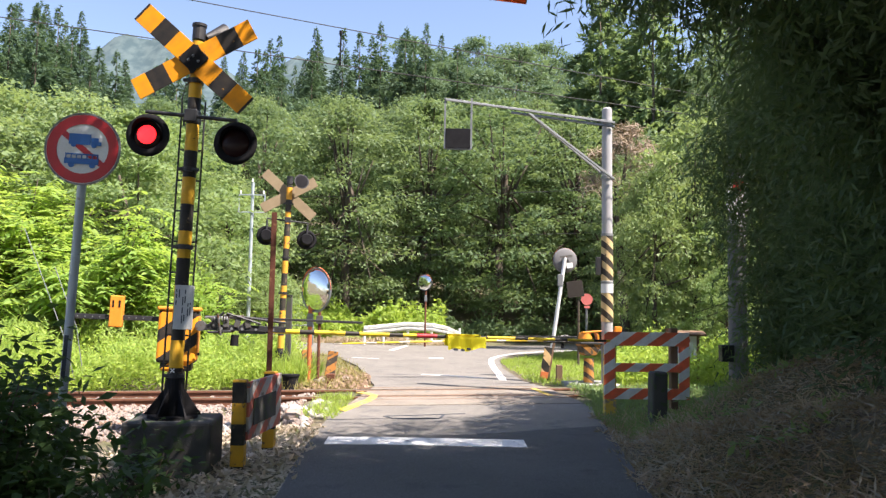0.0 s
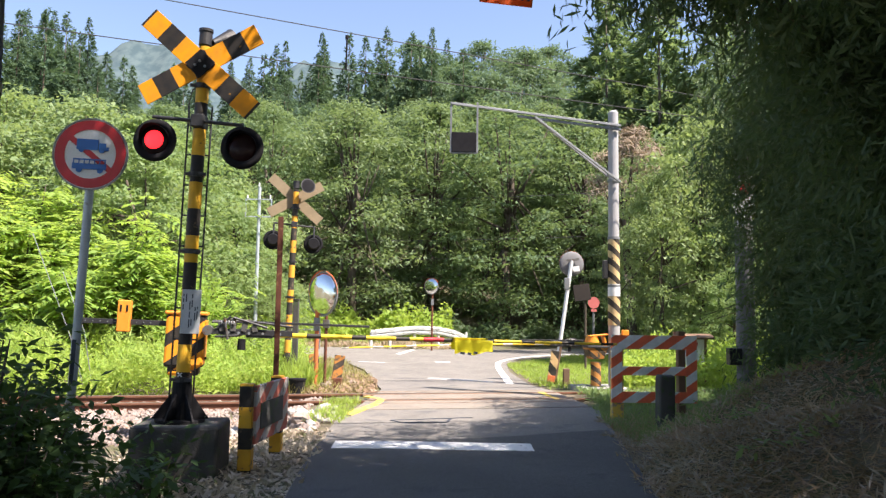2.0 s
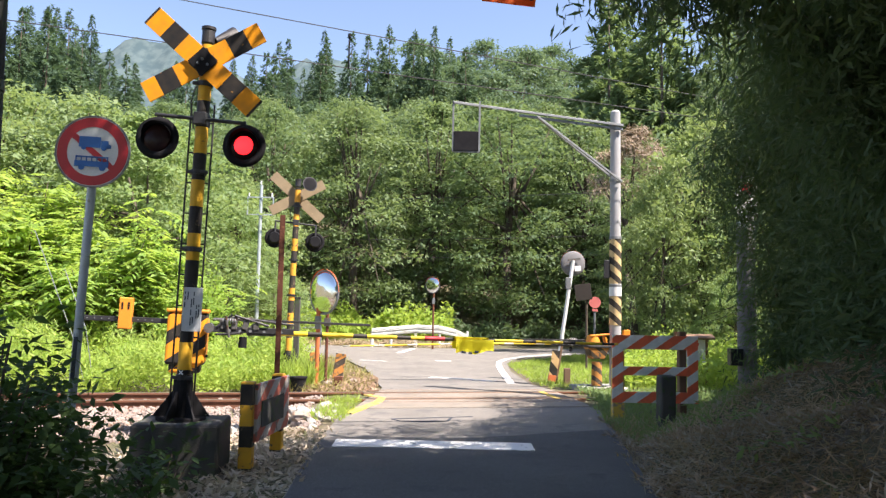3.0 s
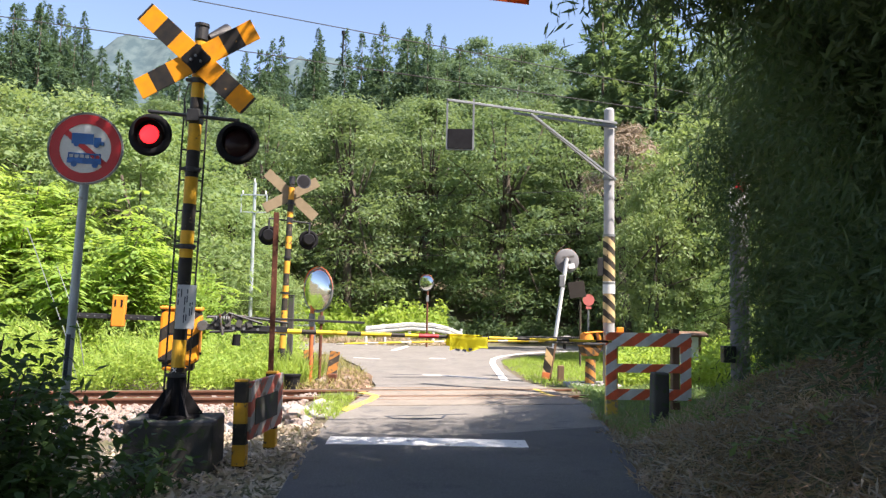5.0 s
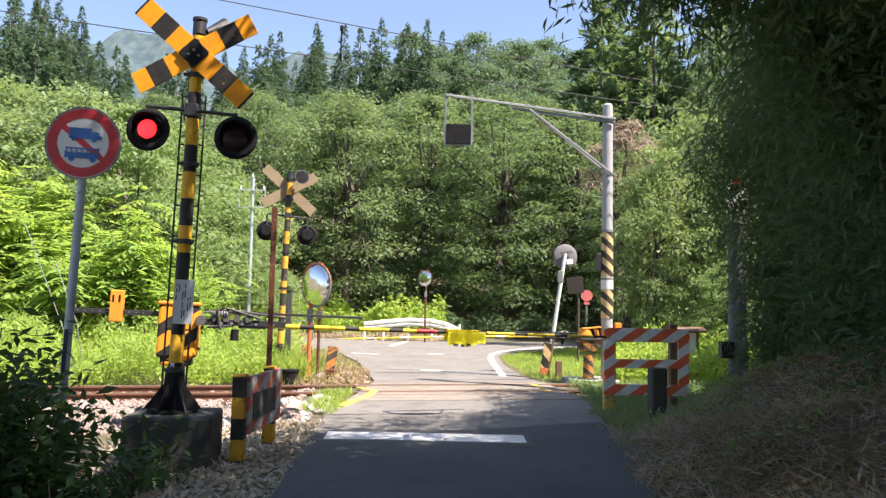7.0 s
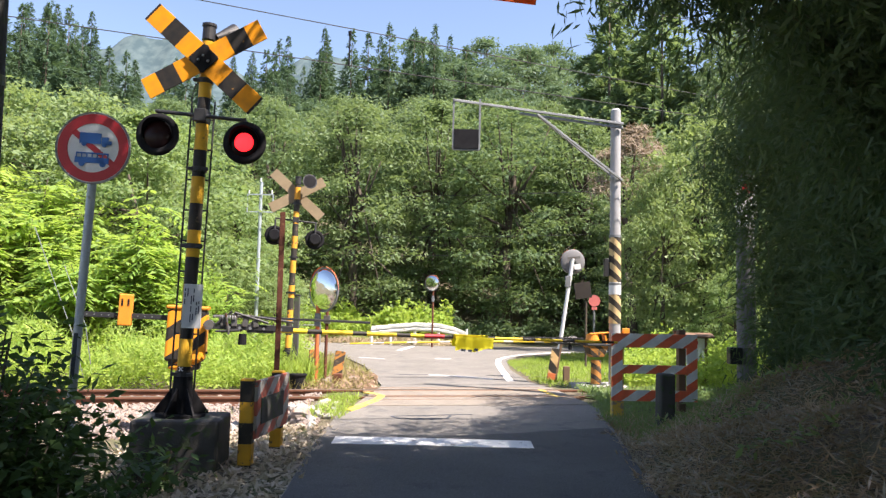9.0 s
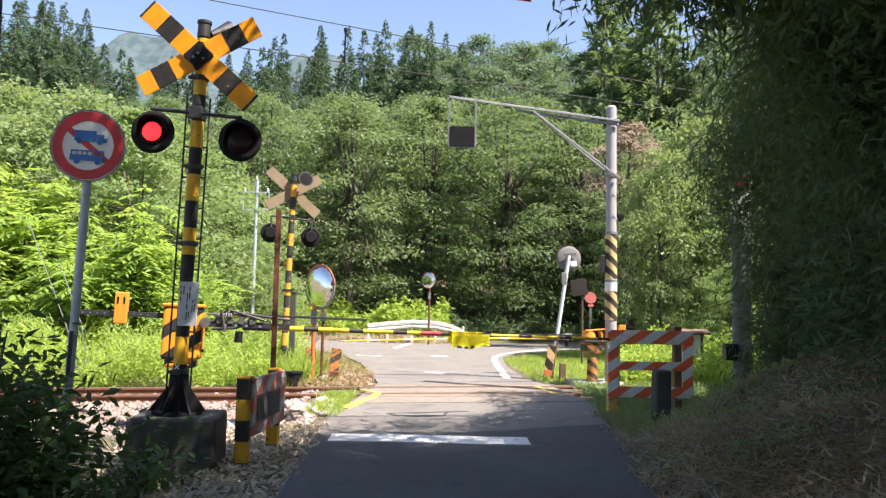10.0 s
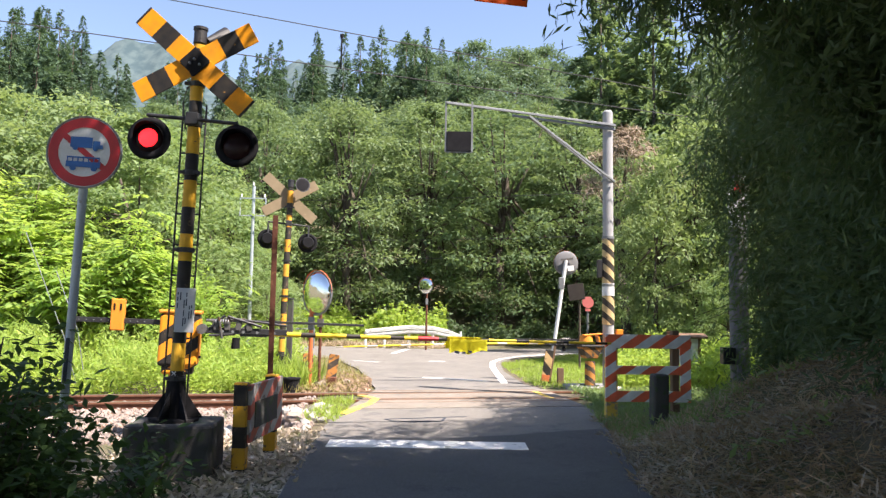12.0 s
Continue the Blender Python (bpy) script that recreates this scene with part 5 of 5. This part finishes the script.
    part("stake_body", box(fresh(), 0.13, 0.11, 0.38, pose(0, 0, 0.19), 0.012), "wood", s)
    for x, y, a in ((-2.05, 15.2, 8), (-2.5, 15.6, -5)):
        q = thing("hazard_plate", pose(x, y, -0.04, 0, a, 20), "orange and black striped plate in the verge", "hazard plate", "hazard plates by the mirror")
        part("plate", box(fresh(), 0.20, 0.025, 0.50, pose(0, 0, 0.38), 0.006), "hazard_dull", q)
        part("stake", box(fresh(), 0.04, 0.04, 0.6, pose(0, 0.03, 0.28), 0.004), "wood", q)
    r = thing("rusty_box", pose(-1.95, 14.8, 0.0), "small rusted box half hidden in straw", "box")
    part("box_body", box(fresh(), 0.16, 0.16, 0.2, pose(0, 0, 0.08), 0.01), "rust", r)


hazard_plates()


def verge_clutter():
    p = thing("cable_post", pose(-2.98, 15.85, -0.1), "dark grey weathered post beside the far signal", "post")
    part("post_body", box(fresh(), 0.11, 0.11, 1.75, pose(0, 0, 0.87), 0.01), "shaded_old_concrete", p)
    part("post_cap", box(fresh(), 0.13, 0.13, 0.04, pose(0, 0, 1.77), 0.008), "dark_steel", p)
    b = thing("dark_tub", pose(-2.56, 13.95, -0.05), "dark plastic tub standing in the straw", "tub")
    part("tub_body", cyl(fresh(), 0.12, 0.15, 0.26, Matrix(), 20), "black", b)
    part("tub_rim", cyl(fresh(), 0.162, 0.162, 0.03, pose(0, 0, 0.25), 20), "black", b)
    m = thing("mirror_stay", pose(-2.22, 14.95, -0.05), "thin rusty stay behind the road mirror", "post")
    part("stay_rod", cyl(fresh(), 0.03, 0.03, 1.5, Matrix(), 10), "rust", m)
    part("stay_clamp", box(fresh(), 0.12, 0.09, 0.16, pose(0, 0, 1.25), 0.008), "grey_steel", m)


verge_clutter()


def barricade():
    t = thing("barricade", pose(2.965, 10.72, 0.0, 0, 0, 2), "red and white striped barricade frame on timber posts", "barricade")
    h0, h1, w = 0.235, 1.16, 1.20
    for name, sx, sz, x, z in (("top_board", w, 0.19, 0, h1 - 0.095), ("middle_board", w - 0.30, 0.12, 0, 0.67), ("bottom_board", w - 0.30, 0.15, 0, h0 + 0.075),
                               ("side_board", 0.15, h1 - h0 - 0.19, -w / 2 + 0.075, (h0 + h1 - 0.19) / 2), ("side_board", 0.15, h1 - h0 - 0.19, w / 2 - 0.075, (h0 + h1 - 0.19) / 2)):
        ob = part(name, box(fresh(), sx, 0.03, sz, Matrix.Translation((x, 0, z)), 0.004), "red_white", t, "red and white striped board")
    for x, hh, w2 in ((-0.50, 0.95, 0.16), (0.40, 1.22, 0.10)):
        part("post", box(fresh(), w2, 0.12, hh + 0.15, pose(x, 0.085, hh / 2 - 0.075), 0.01), "yellow_line" if x < 0 else "wood", t, "timber post")
    s = thing("stone_post", pose(2.81, 9.7, -0.06, 0, 1, 5), "short dark weathered stone post", "post")
    part("stone", box(fresh(), 0.20, 0.2, 0.85, pose(0, 0, 0.33), 0.03), "shaded_old_concrete", s)


barricade()


def signal_mast():
    """Concrete pole with a bracket that carries a dark panel over the road."""
    t = thing("concrete_pole", pose(3.42, 15.2, -0.2), "grey concrete pole with a steel bracket and hazard wrap", "utility pole")
    part("pole", cyl(fresh(), 0.115, 0.10, 5.72, Matrix(), 24), "pole_concrete", t, smooth=False)
    part("cap", cyl(fresh(), 0.10, 0.07, 0.04, pose(0, 0, 5.72), 24), "pole_concrete", t)
    part("hazard_wrap", cyl(fresh(), 0.119, 0.116, 0.95, pose(0, 0, 2.24), 28), "wrap", t, "tan and black diagonal wrap")
    part("hazard_wrap", cyl(fresh(), 0.120, 0.118, 0.62, pose(0, 0, 1.45), 28), "wrap", t, "tan and black diagonal wrap")
    part("label_band", cyl(fresh(), 0.121, 0.121, 0.24, pose(0, 0, 2.02), 28), "sign_white", t, "white label band")
    for z in (3.15, 2.2, 4.3, 5.43):
        part("pole_band", cyl(fresh(), 0.123, 0.123, 0.05, pose(0, 0, z), 24), "galv", t)
    a, b = Vector((0.12, -0.16, 5.42)), Vector((-3.28, -0.9, 5.62))
    for k, dz in enumerate((0.0, -0.07)):
        e = b if k == 0 else a.lerp(b, 0.62)
        bm = fresh()
        d = (e - a)
        mm = Matrix.Translation((a + e) / 2 + Vector((0, 0.04 * k, dz))) @ d.to_track_quat("X", "Z").to_matrix().to_4x4()
        box(bm, d.length, 0.04, 0.045, mm, 0.004)
        part("bracket_beam", bm, "galv", t)
    c = a.lerp(b, 0.52) + Vector((0, 0, -0.05))
    for dy in (0, 0.22):
        bm = fresh()
        p0, p1 = c + Vector((0, dy * 0.2, 0)), Vector((0.1, -0.16 + dy, 4.28))
        d = p1 - p0
        box(bm, d.length, 0.04, 0.04, Matrix.Translation((p0 + p1) / 2) @ d.to_track_quat("X", "Z").to_matrix().to_4x4(), 0.004)
        part("brace", bm, "galv", t)
    for x in (b.x, b.x + 0.5):
        part("hanger", box(fresh(), 0.035, 0.035, 0.98, pose(x, b.y + 0.02, b.z - 0.46), 0.003), "galv", t)
    pn = part("panel", box(fresh(), 0.47, 0.06, 0.38, pose(b.x + 0.25, b.y + 0.02, b.z - 0.75), 0.008), "black", t, "dark square panel")
    part("panel_frame", box(fresh(), 0.5, 0.03, 0.03, pose(b.x + 0.25, b.y + 0.02, b.z - 0.95), 0.003), "galv", pn)
    part("pole_box", box(fresh(), 0.1, 0.12, 0.36, pose(-0.17, 0, 2.55), 0.01), "dark_steel", t)
    part("side_box", box(fresh(), 0.13, 0.12, 0.24, pose(0.24, 0.1, 1.24), 0.01), "orange", t, "small orange box")


signal_mast()


def shaded_pole():
    t = thing("roadside_pole", pose(4.83, 12.2, 0.0), "grey concrete pole in the shade of the bamboo", "utility pole")
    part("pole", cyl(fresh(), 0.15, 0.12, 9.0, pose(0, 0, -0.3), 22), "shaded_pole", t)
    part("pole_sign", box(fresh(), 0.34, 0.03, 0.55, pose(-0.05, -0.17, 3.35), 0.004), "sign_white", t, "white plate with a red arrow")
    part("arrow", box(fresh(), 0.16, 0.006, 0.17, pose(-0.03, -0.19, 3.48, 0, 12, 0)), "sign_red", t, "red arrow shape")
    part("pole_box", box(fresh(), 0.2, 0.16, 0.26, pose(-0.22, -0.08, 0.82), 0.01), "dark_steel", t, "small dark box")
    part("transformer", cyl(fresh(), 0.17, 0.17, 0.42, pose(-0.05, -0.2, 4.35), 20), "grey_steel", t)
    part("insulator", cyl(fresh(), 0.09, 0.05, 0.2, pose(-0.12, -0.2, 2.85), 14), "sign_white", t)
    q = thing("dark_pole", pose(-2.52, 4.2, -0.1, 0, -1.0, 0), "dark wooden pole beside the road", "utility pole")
    part("pole", cyl(fresh(), 0.085, 0.075, 6.0, Matrix(), 18), "shaded_old_concrete", q)
    part("cable_guard", cyl(fresh(), 0.088, 0.088, 0.06, pose(0, 0, 2.7), 18), "culm", q)


shaded_pole()


def height_banner():
    t = thing("height_limit_banner", pose(0.58, 7.0, 4.44, 0, 6, 0), "orange banner hung on a wire across the road", "banner")
    part("cloth", box(fresh(), 0.50, 0.012, 0.24, Matrix(), 0.003), "banner", t)
    for i, x in enumerate((-0.15, -0.05, 0.07, 0.15, 0.21)):
        part("lettering", box(fresh(), 0.055 if i < 3 else 0.025, 0.003, 0.13, pose(x, -0.008, 0.0)), "ink", t)
    for x in (-0.245, 0.245):
        part("edge_cord", rod(fresh(), (x, 0, -0.12), (x, 0, 0.16), 0.006, None, 6), "wire", t)
    w = thing("banner_wire", pose(0, 0, 0), "thin steel wire across the road", "wire")
    part("wire_run", tube(fresh(), [(-2.6, 4.2, 5.6), (-1.2, 5.4, 4.95), (0.35, 6.98, 4.6), (0.83, 7.0, 4.56), (2.6, 9.2, 5.1), (4.83, 12.2, 6.2)], 0.006, 6), "wire", w)


height_banner()


# ---- beyond the crossing ----
def guard_rail():
    pts = [Vector((-2.85, 31.6, 0)), Vector((-2.1, 32.0, 0)), Vector((-1.1, 32.4, 0)), Vector((-0.1, 32.8, 0)), Vector((0.6, 33.4, 0)), Vector((1.15, 34.8, 0))]
    t = thing("guard_rail", Matrix(), "white corrugated guard rail round the far corner", "guard rail")
    prof = [(0.0, 0.50), (-0.06, 0.55), (-0.06, 0.62), (-0.01, 0.66), (-0.06, 0.70), (-0.06, 0.80), (0.0, 0.86)]
    lift = [-0.10, -0.02, 0.08, 0.05, -0.10, -0.35]
    bm = fresh()
    rows = [[bm.verts.new((p.x, p.y + a, z + h)) for a, z in prof] for p, h in zip(pts, lift)]
    for a, b in zip(rows, rows[1:]):
        for j in range(len(prof) - 1):
            bm.faces.new((a[j], b[j], b[j + 1], a[j + 1]))
    bmesh.ops.solidify(bm, geom=bm.faces[:], thickness=0.02)
    part("beam", bm, "white_steel", t)
    for p in pts:
        part("post", cyl(fresh(), 0.06, 0.06, 0.75, pose(p.x, p.y + 0.07, -0.1), 12), "white_steel", t)
    r = thing("pipe_rail", Matrix(), "grey pipe railing on the far verge", "railing")
    for z in (0.5, 0.78):
        part("pipe", tube(fresh(), [(-9.5, 24.8, z), (-6.2, 26.6, z), (-4.8, 30.6, z)], 0.03, 8), "galv", r)
    for x, y in ((-9.5, 24.8), (-7.8, 25.7), (-6.2, 26.6), (-5.5, 28.6), (-4.8, 30.6)):
        part("post", cyl(fresh(), 0.04, 0.04, 0.9, pose(x, y, -0.1), 10), "galv", r)


guard_rail()


def stop_sign():
    t = thing("stop_sign", pose(5.55, 28.0, -0.05), "faded red stop sign on a thin grey pole", "traffic sign")
    part("pole", cyl(fresh(), 0.04, 0.04, 1.75, Matrix(), 12), "galv", t)
    part("disc", face_disc(fresh(), 0.21, 0.012, pose(0, -0.05, 1.98)), "faded_red", t, "faded red sign face")
    part("lower_plate", box(fresh(), 0.2, 0.012, 0.09, pose(0, -0.05, 1.70), 0.002), "faded_red", t)
    b = thing("brown_board", pose(3.72, 20.3, -0.05), "brown board on posts at the wood's edge, darkened for shade", "sign board")
    part("panel", box(fresh(), 0.43, 0.04, 0.43, pose(0, 0, 2.1, 0, -8, 0), 0.006), "shaded_wood", b)
    part("post", cyl(fresh(), 0.03, 0.03, 2.0, pose(0.1, 0.05, 0), 10), "bark", b)
    n = thing("notice_board", pose(5.42, 16.6, -0.05) @ Matrix.Scale(0.86, 4), "small roofed brown notice board with white paper", "notice board")
    for x in (-0.32, 0.32):
        part("post", box(fresh(), 0.07, 0.07, 1.25, pose(x, 0, 0.62), 0.006), "wood", n)
    part("panel", box(fresh(), 0.6, 0.04, 0.62, pose(0, 0, 0.86), 0.006), "sign_white", n, "white paper panel")
    part("paper_mark", box(fresh(), 0.34, 0.006, 0.08, pose(-0.05, -0.023, 1.06)), "sign_red", n)
    roof = fresh()
    box(roof, 0.95, 0.28, 0.05, pose(0, -0.08, 1.25, 18, 0, 0), 0.006)
    part("roof", roof, "wood", n)
    part("gable_post", box(fresh(), 0.24, 0.2, 0.14, pose(-0.35, 0, 1.28), 0.01), "rust", n)


stop_sign()


def steel_pole():
    t = thing("steel_utility_pole", pose(-5.78, 24, -0.1), "thin white steel pole with a square frame on top", "utility pole")
    part("pole", cyl(fresh(), 0.065, 0.05, 5.45, Matrix(), 12), "sign_pole", t)
    for z in (5.05, 4.5):
        part("cross_arm", box(fresh(), 0.8, 0.035, 0.035, pose(0, -0.06, z), 0.004), "sign_pole", t)
    for x in (-0.4, 0.4):
        part("frame_side", box(fresh(), 0.035, 0.035, 0.58, pose(x, -0.06, 4.78), 0.004), "sign_pole", t)
    for x in (-0.36, 0.36, 0.0):
        part("insulator", cyl(fresh(), 0.03, 0.02, 0.11, pose(x, -0.06, 5.08 + (0.38 if x == 0 else 0)), 8), "sign_white", t)


steel_pole()


def overhead_lines():
    def along(u0, u1, z0, z1, sag, n=16):
        return [tr(u0 + (u1 - u0) * i / n, 0.05, z0 + (z1 - z0) * i / n - sag * 4 * (i / n) * (1 - i / n)) for i in range(n + 1)]
    w = thing("contact_wire", Matrix(), "thin overhead contact wire above the track", "overhead wire", "overhead wires of the track")
    part("wire_run", tube(fresh(), along(-30, 22, 7.13, 4.37, 0.0), 0.009, 5), "wire", w)
    w = thing("messenger_wire", Matrix(), "thin overhead messenger wire above the track", "overhead wire", "overhead wires of the track")
    part("wire_run", tube(fresh(), along(-30, 22, 8.85, 4.23, 0.05), 0.009, 5), "wire", w)
    d = thing("dropper", Matrix(), "short dark hanger between the overhead wires", "wire hanger")
    part("hanger_rod", rod(fresh(), tr(-1.74, 0.05, 6.24), tr(-1.74, 0.05, 5.62), 0.014), "black", d)
    part("clip", cyl(fresh(), 0.03, 0.03, 0.06, Matrix.Translation(tr(-1.74, 0.05, 6.18)), 10), "black", d)
    for i, (z0, z1, y0, y1) in enumerate(((5.0, 6.1, 38.2, 37.4), (4.1, 5.1, 38.0, 37.2), (7.0, 8.4, 38.6, 37.6))):
        c = thing("cable", Matrix(), "thin cable strung before the wood", "cable", "cables before the wood")
        part("cable_run", tube(fresh(), [(-12 + 3 * k, y0 + (y1 - y0) * k / 10, z0 + (z1 - z0) * k / 10 - 1.4 * (k / 10) * (1 - k / 10)) for k in range(11)], 0.016, 5), "wire", c)


overhead_lines()


def mountains():
    """Far ridges, kilometres away; haze is painted into their blue-green colour."""
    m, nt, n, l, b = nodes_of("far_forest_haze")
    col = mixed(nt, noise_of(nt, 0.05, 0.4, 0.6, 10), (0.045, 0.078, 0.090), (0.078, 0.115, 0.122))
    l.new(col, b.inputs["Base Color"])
    b.inputs["Roughness"].default_value = 1.0
    M["far"] = m
    xs = np.linspace(-1700, 1700, 140)
    top = 318 + 225 * np.exp(-((xs + 640) / 260) ** 2) + 150 * np.exp(-((xs + 235) / 170) ** 2) + 120 * np.exp(-((xs + 1150) / 260) ** 2) + 22 * np.sin(xs * 0.021) + 12 * np.sin(xs * 0.057) + 6 * np.sin(xs * 0.131)
    v, f = [], []
    for j in range(12):
        s = j / 11
        for i, x in enumerate(xs):
            g = 14 * math.sin(x * 0.03 + j * 1.3) * (1 - s) * s * 4
            v.append((x, 1050 + 450 * s + g * 2, -5 + (top[i] + 5) * s ** 1.1 + g))
    w = len(xs)
    for j in range(11):
        for i in range(w - 1):
            f.append((j * w + i, j * w + i + 1, (j + 1) * w + i + 1, (j + 1) * w + i))
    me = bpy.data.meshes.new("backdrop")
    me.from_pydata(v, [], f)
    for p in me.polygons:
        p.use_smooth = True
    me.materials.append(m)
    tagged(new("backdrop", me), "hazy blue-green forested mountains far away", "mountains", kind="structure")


mountains()


def withered_tree():
    bm, me = broadleaf(140, 8.8, 1.75, 46, 4200, 0.36, "brown_twigs", 0.66, 0.16)
    tree_thing("withered_tree", "bare brown withered tree among the green wood", "tree", bm, me, pose(7.2, 28.5, float(height(7.2, 28.5))))


withered_tree()


def guy_wires():
    for i, (a, b) in enumerate((((-7.6, 14.2, 2.8), (-6.7, 14.0, 0.9)), ((-7.1, 14.4, 2.1), (-6.5, 14.1, 1.0)))):
        t = thing("guy_wire", Matrix(), "pale steel guy wire slanting into the weeds", "guy wire", "guy wires beyond the track")
        part("wire_run", tube(fresh(), [a, b, (b[0] + 0.35 * (b[0] - a[0]), b[1], -0.1)], 0.008, 6), "galv", t)


guy_wires()


def rocks():
    rng = random.Random(17)
    for x, y, s in ((-1.82, 10.15, 0.13), (-1.62, 9.6, 0.07), (-2.05, 9.9, 0.09), (-2.2, 15.0, 0.12), (-1.75, 15.5, 0.1)):
        bm = fresh()
        bmesh.ops.create_icosphere(bm, subdivisions=2, radius=s)
        for v in bm.verts:
            v.co *= 1 + rng.uniform(-0.16, 0.16)
            v.co.z *= 0.7
        ob = part("rock", bm, "stone")
        ob.matrix_basis = pose(x, y, float(height(x, y)) + s * 0.5, 0, 0, rng.uniform(0, 360))
        tagged(ob, "weathered brown stone at the road's edge", "rock", "rocks by the crossing")


rocks()


# ---- what moves ----
SWITCH = (0.15, 0.77, 1.38, 1.97, 2.63, 3.24, 3.85, 4.47, 5.07, 5.74, 6.33, 6.95, 7.55, 8.17, 8.78, 9.43, 10.03, 10.64, 11.25, 11.86)


def motions():
    """The two red lights take turns; left is lit at the start."""
    for key, lit in (("left", True), ("right", False)):
        g, m = GLOW[key]
        front, back = m @ pose(0, -0.012, 0), m @ pose(0, 0.06, 0)
        rows = [(0.0, front if lit else back)]
        for t in SWITCH:
            rows.append((t - 0.034, front if lit else back))
            lit = not lit
            rows.append((t, front if lit else back))
        rows.append((12.0, front if lit else back))
        walk(g, rows)


motions()
